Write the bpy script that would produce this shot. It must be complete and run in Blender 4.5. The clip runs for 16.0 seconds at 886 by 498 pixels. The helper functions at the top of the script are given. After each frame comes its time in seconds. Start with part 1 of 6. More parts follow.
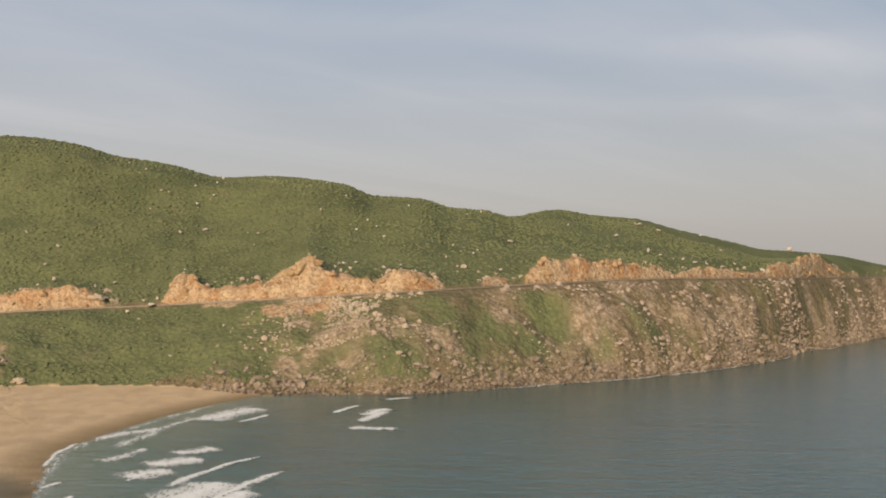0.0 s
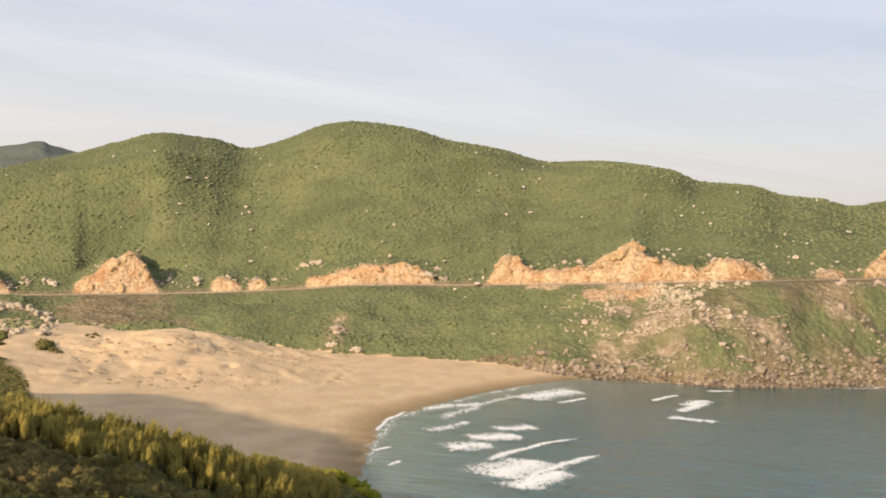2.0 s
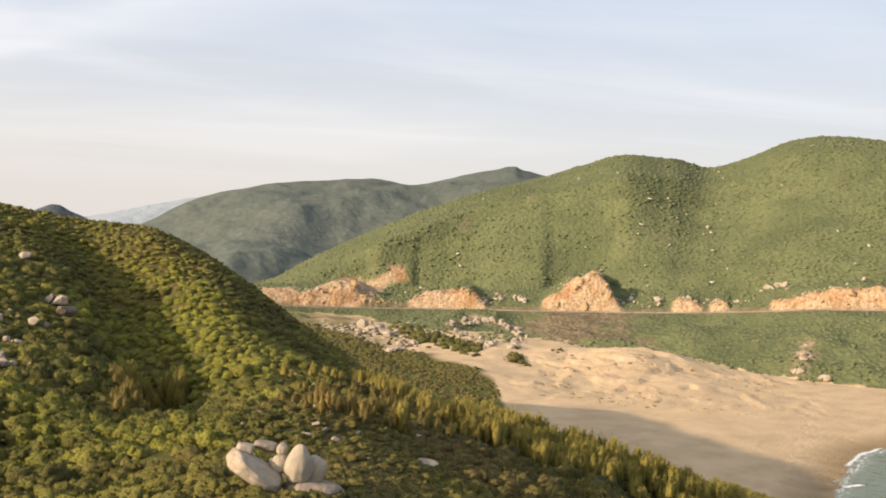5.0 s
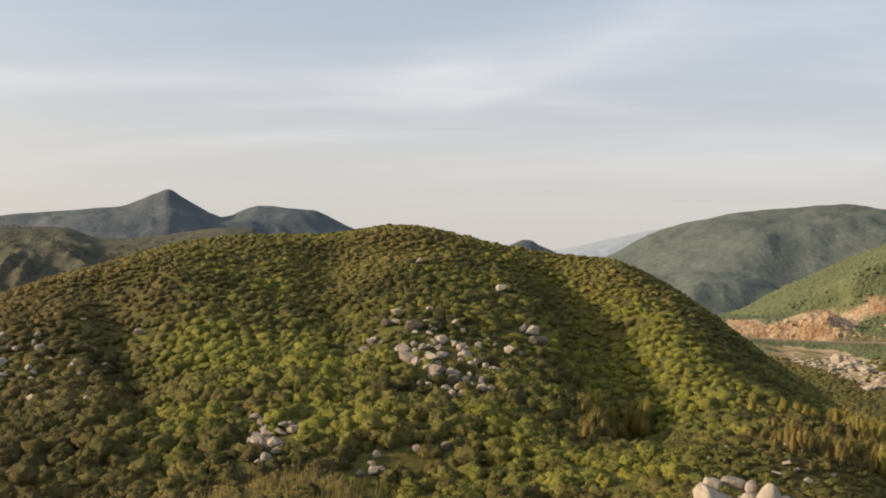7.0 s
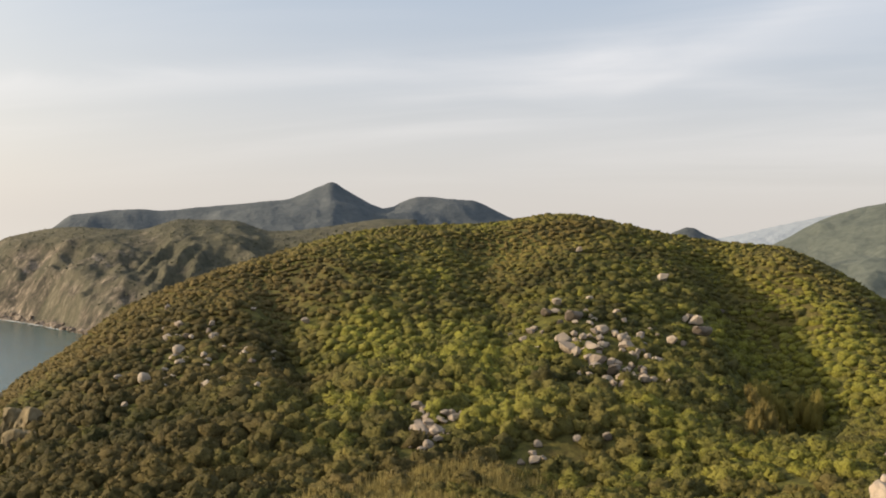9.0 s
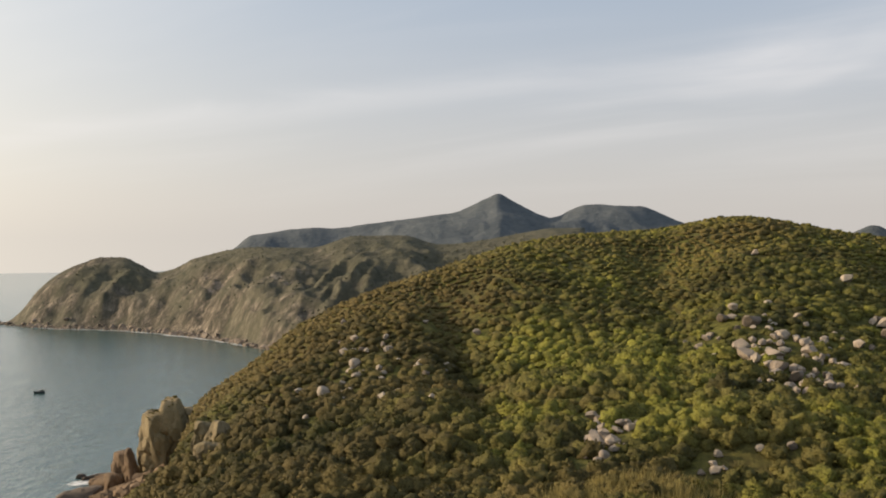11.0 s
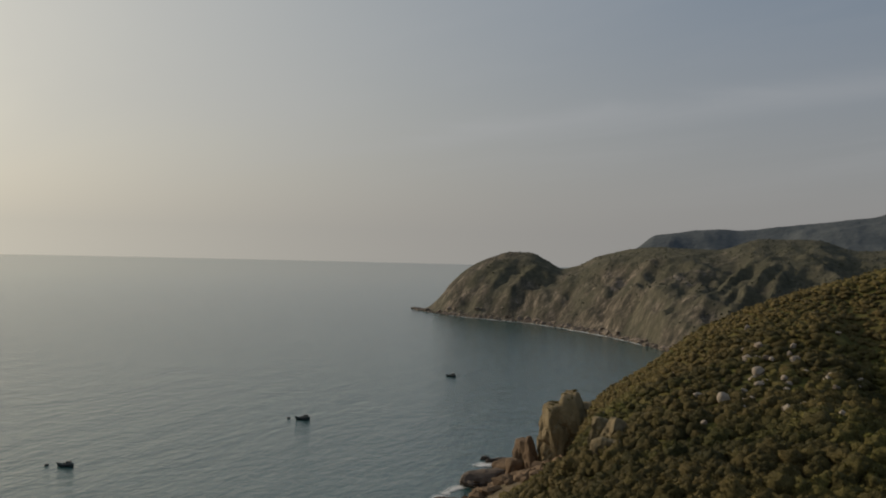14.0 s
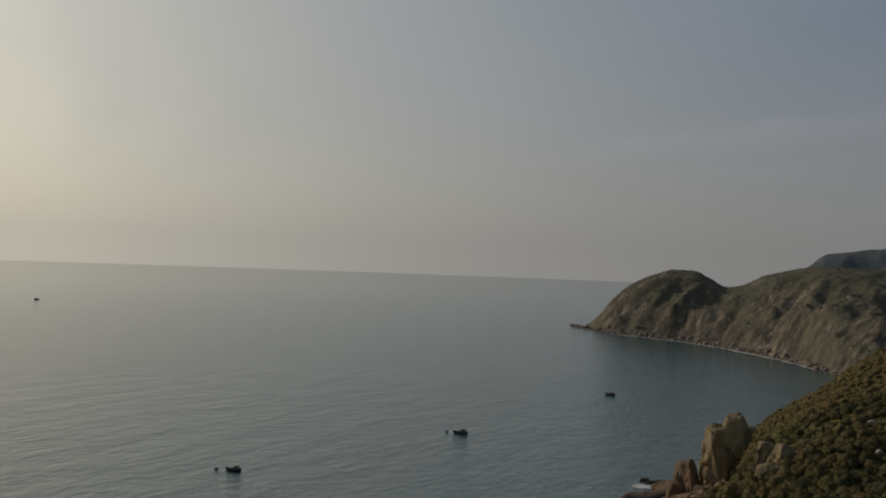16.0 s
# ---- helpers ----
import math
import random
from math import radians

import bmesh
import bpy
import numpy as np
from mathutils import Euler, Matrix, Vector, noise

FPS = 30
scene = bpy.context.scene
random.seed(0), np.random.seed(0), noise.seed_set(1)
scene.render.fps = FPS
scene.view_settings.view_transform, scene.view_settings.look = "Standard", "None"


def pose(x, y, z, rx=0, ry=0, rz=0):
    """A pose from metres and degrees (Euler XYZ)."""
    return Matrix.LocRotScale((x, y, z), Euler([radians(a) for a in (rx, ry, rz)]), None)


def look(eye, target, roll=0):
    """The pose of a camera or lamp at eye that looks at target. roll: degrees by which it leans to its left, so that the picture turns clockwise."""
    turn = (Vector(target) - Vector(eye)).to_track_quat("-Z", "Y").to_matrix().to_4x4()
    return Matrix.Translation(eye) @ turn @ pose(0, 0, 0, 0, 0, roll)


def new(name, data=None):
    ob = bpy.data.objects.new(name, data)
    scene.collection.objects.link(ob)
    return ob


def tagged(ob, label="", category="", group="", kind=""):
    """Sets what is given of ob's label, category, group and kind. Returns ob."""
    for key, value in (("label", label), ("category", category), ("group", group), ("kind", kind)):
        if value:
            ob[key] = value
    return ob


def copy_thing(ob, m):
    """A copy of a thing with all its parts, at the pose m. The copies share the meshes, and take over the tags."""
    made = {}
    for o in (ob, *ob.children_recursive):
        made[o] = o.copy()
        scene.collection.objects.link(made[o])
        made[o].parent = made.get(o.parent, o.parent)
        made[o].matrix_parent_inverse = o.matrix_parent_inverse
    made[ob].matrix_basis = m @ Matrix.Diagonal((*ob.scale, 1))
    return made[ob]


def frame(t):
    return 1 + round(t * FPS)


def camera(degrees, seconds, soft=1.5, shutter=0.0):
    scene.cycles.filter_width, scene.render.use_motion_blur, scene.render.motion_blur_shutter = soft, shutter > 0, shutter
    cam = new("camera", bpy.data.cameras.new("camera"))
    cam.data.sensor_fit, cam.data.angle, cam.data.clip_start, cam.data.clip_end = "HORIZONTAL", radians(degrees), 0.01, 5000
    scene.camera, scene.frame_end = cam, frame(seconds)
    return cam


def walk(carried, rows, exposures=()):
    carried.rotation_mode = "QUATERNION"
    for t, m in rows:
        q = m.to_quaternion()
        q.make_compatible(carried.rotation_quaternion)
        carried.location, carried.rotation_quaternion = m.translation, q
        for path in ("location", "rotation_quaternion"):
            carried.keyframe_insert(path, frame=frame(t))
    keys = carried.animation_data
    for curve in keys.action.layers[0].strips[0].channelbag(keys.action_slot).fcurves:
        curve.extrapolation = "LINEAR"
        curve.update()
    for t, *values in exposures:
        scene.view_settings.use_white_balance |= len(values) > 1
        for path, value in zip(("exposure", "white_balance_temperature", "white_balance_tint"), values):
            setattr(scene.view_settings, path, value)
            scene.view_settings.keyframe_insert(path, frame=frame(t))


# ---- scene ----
cam = camera(45.2, 16.0, soft=1.9)
PATH = [
    (0.0, pose(0.05, 0.05, 90, 90.97, -0.69, -0.07)),
    (0.5, pose(0.05, 0.05, 90, 90.67, -1.23, 3.67)),
    (1.0, pose(0.05, 0.05, 90, 90.33, -2.22, 6.65)),
    (1.5, pose(0.05, 0.05, 90, 90.72, -2.42, 11.51)),
    (2.0, pose(0.05, 0.05, 90, 89.66, -2.53, 17.17)),
    (2.5, pose(0.05, 0.05, 90, 89.54, -2.54, 22.52)),
    (3.0, pose(0.05, 0.05, 90, 89.95, -2.59, 27.00)),
    (3.2, pose(0.05, 0.05, 90, 90.28, -3.06, 28.48)),
    (5.3, pose(0.05, 0.05, 90, 89.44, -2.79, 44.71)),
    (5.5, pose(0.05, 0.05, 90, 89.37, -2.78, 47.04)),
    (6.0, pose(0.05, 0.05, 90, 89.28, -1.46, 53.82)),
    (6.5, pose(0.05, 0.05, 90, 90.17, -1.77, 61.11)),
    (7.0, pose(0.05, 0.05, 90, 90.26, -1.92, 66.19)),
    (7.5, pose(0.05, 0.05, 90, 89.88, -1.21, 69.17)),
    (8.0, pose(0.05, 0.05, 90, 90.04, -0.79, 69.62)),
    (8.5, pose(0.05, 0.05, 90, 89.82, -0.87, 70.50)),
    (9.0, pose(0.05, 0.05, 90, 89.45, -1.40, 74.74)),
    (9.2, pose(0.05, 0.05, 90, 89.46, -0.97, 77.14)),
    (11.3, pose(0.05, 0.05, 90, 90.14, -0.55, 85.14)),
    (11.5, pose(0.05, 0.05, 90, 90.44, -1.60, 86.62)),
    (12.0, pose(0.05, 0.05, 90, 90.78, -1.00, 92.80)),
    (12.5, pose(0.05, 0.05, 90, 90.62, -1.27, 100.25)),
    (13.0, pose(0.05, 0.05, 90, 89.95, -1.14, 103.50)),
    (13.5, pose(0.05, 0.05, 90, 90.34, -1.48, 104.16)),
    (14.0, pose(0.05, 0.05, 90, 89.75, -1.47, 105.23)),
    (14.5, pose(0.05, 0.05, 90, 89.61, -1.98, 107.17)),
    (15.0, pose(0.05, 0.05, 90, 91.14, -1.33, 110.61)),
    (15.5, pose(0.05, 0.05, 90, 90.89, -1.14, 113.30)),
    (16.0, pose(0.05, 0.05, 90, 90.34, -2.11, 113.80)),
]
EXPOSURES = [(0.0, 0.15, 6740, 13), (0.5, 0.3, 6800, 13), (1.5, 0.58, 6850, 14), (2.5, 0.8, 6700, 13), (5.5, 0.78, 6650, 12), (7.0, 0.48, 6600, 11), (8.5, 0.42, 6600, 11), (9.0, 0.55, 6650, 11), (11.5, 0.22, 6600, 11),
             (12.5, -0.20, 6400, 10), (14.0, -0.80, 6200, 9), (14.5, -0.84, 6200, 9), (15.5, -1.07, 6060, 9), (16.0, -1.20, 6040, 9)]
walk(cam, PATH, EXPOSURES)

# ---- world, sun ----
SUN_AZ, SUN_EL = 159.0, 17.6            # degrees to the left of +y, and above the horizon


def heading(az):
    return Vector((-math.sin(radians(az)), math.cos(radians(az)), 0.0))


world = bpy.data.worlds.new("sky")
scene.world = world
world.use_nodes = True
wt = world.node_tree
wt.nodes.clear()


def wnode(kind, **inputs):
    n = wt.nodes.new(kind)
    for k, v in inputs.items():
        n.inputs[k].default_value = v
    return n


def wmath(op, a, b=None):
    n = wt.nodes.new("ShaderNodeMath")
    n.operation = op
    for i, v in enumerate((a, b)):
        if v is None:
            continue
        if isinstance(v, (int, float)):
            n.inputs[i].default_value = v
        else:
            wt.links.new(v, n.inputs[i])
    return n.outputs[0]


w_co = wnode("ShaderNodeTexCoord")
w_sep = wnode("ShaderNodeSeparateXYZ")
wt.links.new(w_co.outputs["Generated"], w_sep.inputs[0])
w_z = wmath("MAXIMUM", w_sep.outputs[2], 0.012)
w_dir = wnode("ShaderNodeCombineXYZ")
wt.links.new(w_sep.outputs[0], w_dir.inputs[0])
wt.links.new(w_sep.outputs[1], w_dir.inputs[1])
wt.links.new(w_z, w_dir.inputs[2])
sky = wnode("ShaderNodeTexSky")
sky.sky_type, sky.sun_disc = "NISHITA", False
sky.sun_elevation, sky.sun_rotation = radians(SUN_EL), radians(-SUN_AZ)
sky.altitude, sky.air_density, sky.dust_density, sky.ozone_density = 90, 1.0, 4.0, 2.0
wt.links.new(w_dir.outputs[0], sky.inputs[0])
# thin cirrus: a sheet far above, in long bands
w_up = wmath("ADD", w_z, 0.06)
w_flat = wnode("ShaderNodeCombineXYZ")
wt.links.new(wmath("DIVIDE", w_sep.outputs[0], w_up), w_flat.inputs[0])
wt.links.new(wmath("DIVIDE", w_sep.outputs[1], w_up), w_flat.inputs[1])


def cirrus(length, width, scale, lo, hi, amount, shift):
    mp = wnode("ShaderNodeMapping")
    mp.vector_type = "TEXTURE"
    mp.inputs["Location"].default_value = (shift, shift * 0.6, 0)
    mp.inputs["Rotation"].default_value = (0, 0, radians(45))
    mp.inputs["Scale"].default_value = (length, width, 1)
    wt.links.new(w_flat.outputs[0], mp.inputs[0])
    n = wnode("ShaderNodeTexNoise", Scale=scale, Detail=6.0, Roughness=0.52, Distortion=1.3)
    wt.links.new(mp.outputs[0], n.inputs[0])
    r = wnode("ShaderNodeMapRange")
    r.interpolation_type = "SMOOTHSTEP"
    for k, v in (("From Min", lo), ("From Max", hi), ("To Min", 0.0), ("To Max", amount)):
        r.inputs[k].default_value = v
    wt.links.new(n.outputs[0], r.inputs[0])
    return r.outputs[0]




def cirrus_band(start, end, width, amount, shift):
    """One long straight streak of cirrus in the sheet, frayed and fading at its ends."""
    run = Vector((end[0] - start[0], end[1] - start[1], 0.0))
    length = run.length
    along, across = run / length, Vector((-run.y, run.x, 0.0)) / length
    fray = wnode("ShaderNodeTexNoise", Scale=0.9, Detail=5.0, Roughness=0.55, Distortion=0.8)
    wt.links.new(w_flat.outputs[0], fray.inputs[0])
    parts = []
    for axis in (along, across):
        n = wt.nodes.new("ShaderNodeVectorMath")
        n.operation = "DOT_PRODUCT"
        wt.links.new(w_flat.outputs[0], n.inputs[0])
        n.inputs[1].default_value = axis
        parts.append(wmath("SUBTRACT", n.outputs["Value"], axis.dot(Vector((*start, 0.0)))))
    off = wmath("DIVIDE", wmath("ADD", parts[1], wmath("MULTIPLY", wmath("SUBTRACT", fray.outputs[0], 0.5 + shift), 2.2 * width)), width)
    core = wmath("POWER", 2.718, wmath("MULTIPLY", wmath("MULTIPLY", off, off), -1.0))
    mid = wmath("DIVIDE", wmath("SUBTRACT", parts[0], 0.5 * length), 0.5 * length)
    ends = wmath("MAXIMUM", wmath("SUBTRACT", 1.0, wmath("POWER", wmath("ABSOLUTE", mid), 4.0)), 0.0)
    return wmath("MULTIPLY", wmath("MULTIPLY", core, ends), wmath("MULTIPLY", fray.outputs[0], 2.0 * amount))


w_cloud = wmath("ADD", cirrus(7.5, 2.6, 1.0, 0.42, 0.76, 0.24, 4.0), cirrus(5.0, 1.1, 1.1, 0.45, 0.78, 0.08, 9.0))
for band in (((-7.0, -3.4), (-3.9, 2.1), 0.26, 0.17, 0.0), ((-5.0, 1.72), (-2.2, 2.30), 0.34, 0.19, 0.0), ((-4.9, 2.10), (-2.6, 2.02), 0.10, 0.08, 0.03), ((-1.2, 3.25), (2.6, 3.98), 0.22, 0.13, 0.0), ((-0.4, 4.3), (2.4, 4.9), 0.3, 0.10, 0.0)):
    w_cloud = wmath("ADD", w_cloud, cirrus_band(*band))
w_low = wnode("ShaderNodeMapRange")
w_low.interpolation_type = "SMOOTHSTEP"
for k, v in (("From Min", 0.015), ("From Max", 0.13), ("To Min", 0.0), ("To Max", 1.0)):
    w_low.inputs[k].default_value = v
wt.links.new(w_z, w_low.inputs[0])
w_cloud = wmath("MINIMUM", wmath("MULTIPLY", w_cloud, w_low.outputs[0]), 0.8)
# high haze evens out the clear sky: warm and pale at the horizon, blue-grey above
w_tone = wnode("ShaderNodeMapRange")
w_tone.interpolation_type = "SMOOTHSTEP"
for k, v in (("From Min", -0.02), ("From Max", 0.30), ("To Min", 0.0), ("To Max", 1.0)):
    w_tone.inputs[k].default_value = v
wt.links.new(w_sep.outputs[2], w_tone.inputs[0])
w_air = wnode("ShaderNodeMix")
w_air.data_type = "RGBA"
w_air.inputs[6].default_value = (6.2, 5.88, 5.55, 1)
w_air.inputs[7].default_value = (3.6, 4.35, 5.35, 1)
wt.links.new(w_tone.outputs[0], w_air.inputs["Factor"])
w_dot = wt.nodes.new("ShaderNodeVectorMath")          # the wide aureole round the sun
w_dot.operation = "DOT_PRODUCT"
wt.links.new(w_dir.outputs[0], w_dot.inputs[0])
w_dot.inputs[1].default_value = heading(SUN_AZ) * math.cos(radians(SUN_EL)) + Vector((0, 0, math.sin(radians(SUN_EL))))
w_glow = wmath("MULTIPLY", wmath("POWER", wmath("MAXIMUM", w_dot.outputs["Value"], 0.0), 3.3), 1.45)
w_side = wt.nodes.new("ShaderNodeVectorMath")          # and its warm foot along the horizon
w_side.operation = "DOT_PRODUCT"
wt.links.new(w_dir.outputs[0], w_side.inputs[0])
w_side.inputs[1].default_value = heading(SUN_AZ)
w_foot = wmath("MULTIPLY", wmath("POWER", wmath("MAXIMUM", w_side.outputs["Value"], 0.0), 7.0), wmath("SUBTRACT", 1.0, w_tone.outputs[0]))
w_glow = wmath("MINIMUM", wmath("ADD", w_glow, wmath("MULTIPLY", w_foot, 0.5)), 1.15)
w_aura = wnode("ShaderNodeMix")
w_aura.data_type = "RGBA"
w_aura.clamp_factor = False
wt.links.new(w_glow, w_aura.inputs["Factor"])
wt.links.new(w_air.outputs[2], w_aura.inputs[6])
w_aura.inputs[7].default_value = (11.9, 11.1, 9.3, 1)
w_back = wmath("SUBTRACT", 1.0, wmath("MULTIPLY", wmath("POWER", wmath("MAXIMUM", wmath("MULTIPLY", w_dot.outputs["Value"], -1.0), 0.0), 5.0), 0.20))     # duller opposite the sun
w_dull = wt.nodes.new("ShaderNodeVectorMath")
w_dull.operation = "SCALE"
wt.links.new(w_aura.outputs[2], w_dull.inputs[0])
wt.links.new(w_back, w_dull.inputs["Scale"])
w_haze = wnode("ShaderNodeMix")
w_haze.data_type = "RGBA"
w_haze.inputs["Factor"].default_value = 0.72
wt.links.new(sky.outputs[0], w_haze.inputs[6])
wt.links.new(w_dull.outputs[0], w_haze.inputs[7])
w_mix = wnode("ShaderNodeMix")
w_mix.data_type = "RGBA"
wt.links.new(w_cloud, w_mix.inputs["Factor"])
wt.links.new(w_haze.outputs[2], w_mix.inputs[6])
w_mix.inputs[7].default_value = (7.4, 7.2, 7.1, 1)
w_bg = wnode("ShaderNodeBackground", Strength=0.10)
w_out = wnode("ShaderNodeOutputWorld")
wt.links.new(w_mix.outputs[2], w_bg.inputs[0])
wt.links.new(w_bg.outputs[0], w_out.inputs[0])

sun_data = bpy.data.lights.new("sun", "SUN")
sun_data.energy, sun_data.angle, sun_data.color = 4.45, radians(0.9), (1.0, 0.80, 0.56)
sun = new("sun", sun_data)
sun.matrix_world = look(heading(SUN_AZ) * 400 * math.cos(radians(SUN_EL)) + Vector((0, 0, 400 * math.sin(radians(SUN_EL)))), (0, 0, 0))


# ---- materials ----
class Mat:
    """A node material under construction."""

    def __init__(self, name, rough=0.9, spec=0.3):
        self.m = bpy.data.materials.new(name)
        self.m.use_nodes = True
        self.t = self.m.node_tree
        self.b = self.t.nodes["Principled BSDF"]
        self.b.inputs["Roughness"].default_value = rough
        self.b.inputs["Specular IOR Level"].default_value = spec
        self.co = self.t.nodes.new("ShaderNodeNewGeometry")

    def link(self, a, b):
        self.t.links.new(a, b)

    def noise(self, scale, detail=5.0, rough=0.6, stretch=None, distort=0.0):
        n = self.t.nodes.new("ShaderNodeTexNoise")
        n.inputs["Scale"].default_value, n.inputs["Detail"].default_value = scale, detail
        n.inputs["Roughness"].default_value, n.inputs["Distortion"].default_value = rough, distort
        src = self.co.outputs["Position"]
        if stretch:
            mp = self.t.nodes.new("ShaderNodeMapping")
            mp.inputs["Scale"].default_value = stretch
            self.link(src, mp.inputs[0])
            src = mp.outputs[0]
        self.link(src, n.inputs[0])
        return n.outputs[0]

    def voronoi(self, scale, feature="F1", stretch=None, out="Distance"):
        n = self.t.nodes.new("ShaderNodeTexVoronoi")
        n.feature = feature
        n.inputs["Scale"].default_value = scale
        src = self.co.outputs["Position"]
        if stretch:
            mp = self.t.nodes.new("ShaderNodeMapping")
            mp.inputs["Scale"].default_value = stretch
            self.link(src, mp.inputs[0])
            src = mp.outputs[0]
        self.link(src, n.inputs["Vector"])
        return n.outputs[out]

    def island(self):
        return self.co.outputs["Random Per Island"]

    def own(self):
        return self.t.nodes.new("ShaderNodeObjectInfo").outputs["Random"]

    def attr(self, name, out="Fac"):
        n = self.t.nodes.new("ShaderNodeAttribute")
        n.attribute_name = name
        return n.outputs[out]

    def channel(self, colour, k):
        n = self.t.nodes.new("ShaderNodeSeparateColor")
        self.link(colour, n.inputs[0])
        return n.outputs[k]

    def math(self, op, a, b=0.0, clamp=False):
        n = self.t.nodes.new("ShaderNodeMath")
        n.operation, n.use_clamp = op, clamp
        for i, v in enumerate((a, b)):
            if isinstance(v, (int, float)):
                n.inputs[i].default_value = v
            else:
                self.link(v, n.inputs[i])
        return n.outputs[0]

    def span(self, v, lo, hi, to_lo=0.0, to_hi=1.0):
        n = self.t.nodes.new("ShaderNodeMapRange")
        n.interpolation_type = "SMOOTHSTEP"
        for k, x in (("From Min", lo), ("From Max", hi), ("To Min", to_lo), ("To Max", to_hi)):
            n.inputs[k].default_value = x
        self.link(v, n.inputs[0])
        return n.outputs[0]

    def ramp(self, v, *stops):
        n = self.t.nodes.new("ShaderNodeValToRGB")
        while len(n.color_ramp.elements) < len(stops):
            n.color_ramp.elements.new(0.5)
        for e, (p, c) in zip(n.color_ramp.elements, stops):
            e.position, e.color = p, (*c, 1)
        self.link(v, n.inputs[0])
        return n.outputs[0]

    def mix(self, fac, a, b, mode="MIX"):
        n = self.t.nodes.new("ShaderNodeMix")
        n.data_type, n.blend_type = "RGBA", mode
        for sock, v in ((n.inputs["Factor"], fac), (n.inputs[6], a), (n.inputs[7], b)):
            if isinstance(v, (int, float)):
                sock.default_value = v
            elif isinstance(v, tuple):
                sock.default_value = (*v, 1)
            else:
                self.link(v, sock)
        return n.outputs[2]

    def base(self, c):
        self.link(c, self.b.inputs["Base Color"]) if not isinstance(c, tuple) else setattr(self.b.inputs["Base Color"], "default_value", (*c, 1))
        return self

    def bump(self, h, dist=0.2, strength=0.6):
        n = self.t.nodes.new("ShaderNodeBump")
        n.inputs["Distance"].default_value, n.inputs["Strength"].default_value = dist, strength
        self.link(h, n.inputs["Height"])
        self.link(n.outputs[0], self.b.inputs["Normal"])
        return self


def leaf_material(name, low, mid, high, dry, grain=2.2, depth=0.35, shine=0.0):
    """Foliage: each clump takes its own green, broken by sprays and by the shade of the gaps between them, painted
    dark.
    """
    m = Mat(name, 0.8, 0.12)
    tint, leaf = m.attr("tint"), m.island()
    big = m.noise(0.018, 3)
    spray = m.noise(grain, 5, 0.7)
    v = m.math("MULTIPLY", tint, m.math("ADD", 0.80, m.math("MULTIPLY", leaf, 0.3)))
    v = m.math("ADD", v, m.math("MULTIPLY", m.math("SUBTRACT", spray, 0.5), 0.9))
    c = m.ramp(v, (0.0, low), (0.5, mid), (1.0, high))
    c = m.mix(m.math("MULTIPLY", m.span(big, 0.48, 0.68), 0.6), c, m.mix(spray, dry, mid))
    c = m.mix(m.attr("dry"), c, m.mix(spray, tuple(0.5 * x for x in dry), tuple(1.15 * x for x in dry)))
    # low spray noise is darkened to paint the shade in the gaps
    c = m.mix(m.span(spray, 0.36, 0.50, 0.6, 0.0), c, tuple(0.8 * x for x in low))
    m.base(c)
    m.bump(m.math("ADD", spray, m.noise(grain * 0.35, 3)), depth, 1.0)
    through_leaf = m.t.nodes.new("ShaderNodeBsdfTranslucent")
    m.link(m.mix(0.5, c, tuple(1.6 * x for x in high)), through_leaf.inputs["Color"])
    both = m.t.nodes.new("ShaderNodeMixShader")
    both.inputs["Fac"].default_value = shine
    m.link(m.b.outputs[0], both.inputs[1])
    m.link(through_leaf.outputs[0], both.inputs[2])
    m.link(both.outputs[0], m.t.nodes["Material Output"].inputs["Surface"])
    return m.m


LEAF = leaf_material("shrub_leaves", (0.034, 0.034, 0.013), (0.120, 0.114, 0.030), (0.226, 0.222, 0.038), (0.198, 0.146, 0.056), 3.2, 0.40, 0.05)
# bluish and low in contrast: haze over the bay is mixed into this green
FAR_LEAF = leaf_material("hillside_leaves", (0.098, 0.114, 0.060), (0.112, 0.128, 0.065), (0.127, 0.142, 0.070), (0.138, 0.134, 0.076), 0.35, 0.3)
# lightened and greyed: haze before the cape is part of this colour
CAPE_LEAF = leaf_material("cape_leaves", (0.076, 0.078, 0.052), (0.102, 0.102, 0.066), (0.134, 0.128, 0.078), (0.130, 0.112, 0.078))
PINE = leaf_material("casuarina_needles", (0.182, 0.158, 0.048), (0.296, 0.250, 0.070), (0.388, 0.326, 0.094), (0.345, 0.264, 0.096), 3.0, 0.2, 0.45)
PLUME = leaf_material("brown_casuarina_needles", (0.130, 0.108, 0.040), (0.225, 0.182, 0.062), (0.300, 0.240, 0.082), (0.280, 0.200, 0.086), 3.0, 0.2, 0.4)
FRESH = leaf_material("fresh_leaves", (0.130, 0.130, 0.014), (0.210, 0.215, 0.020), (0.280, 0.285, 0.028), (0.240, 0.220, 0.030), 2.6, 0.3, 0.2)


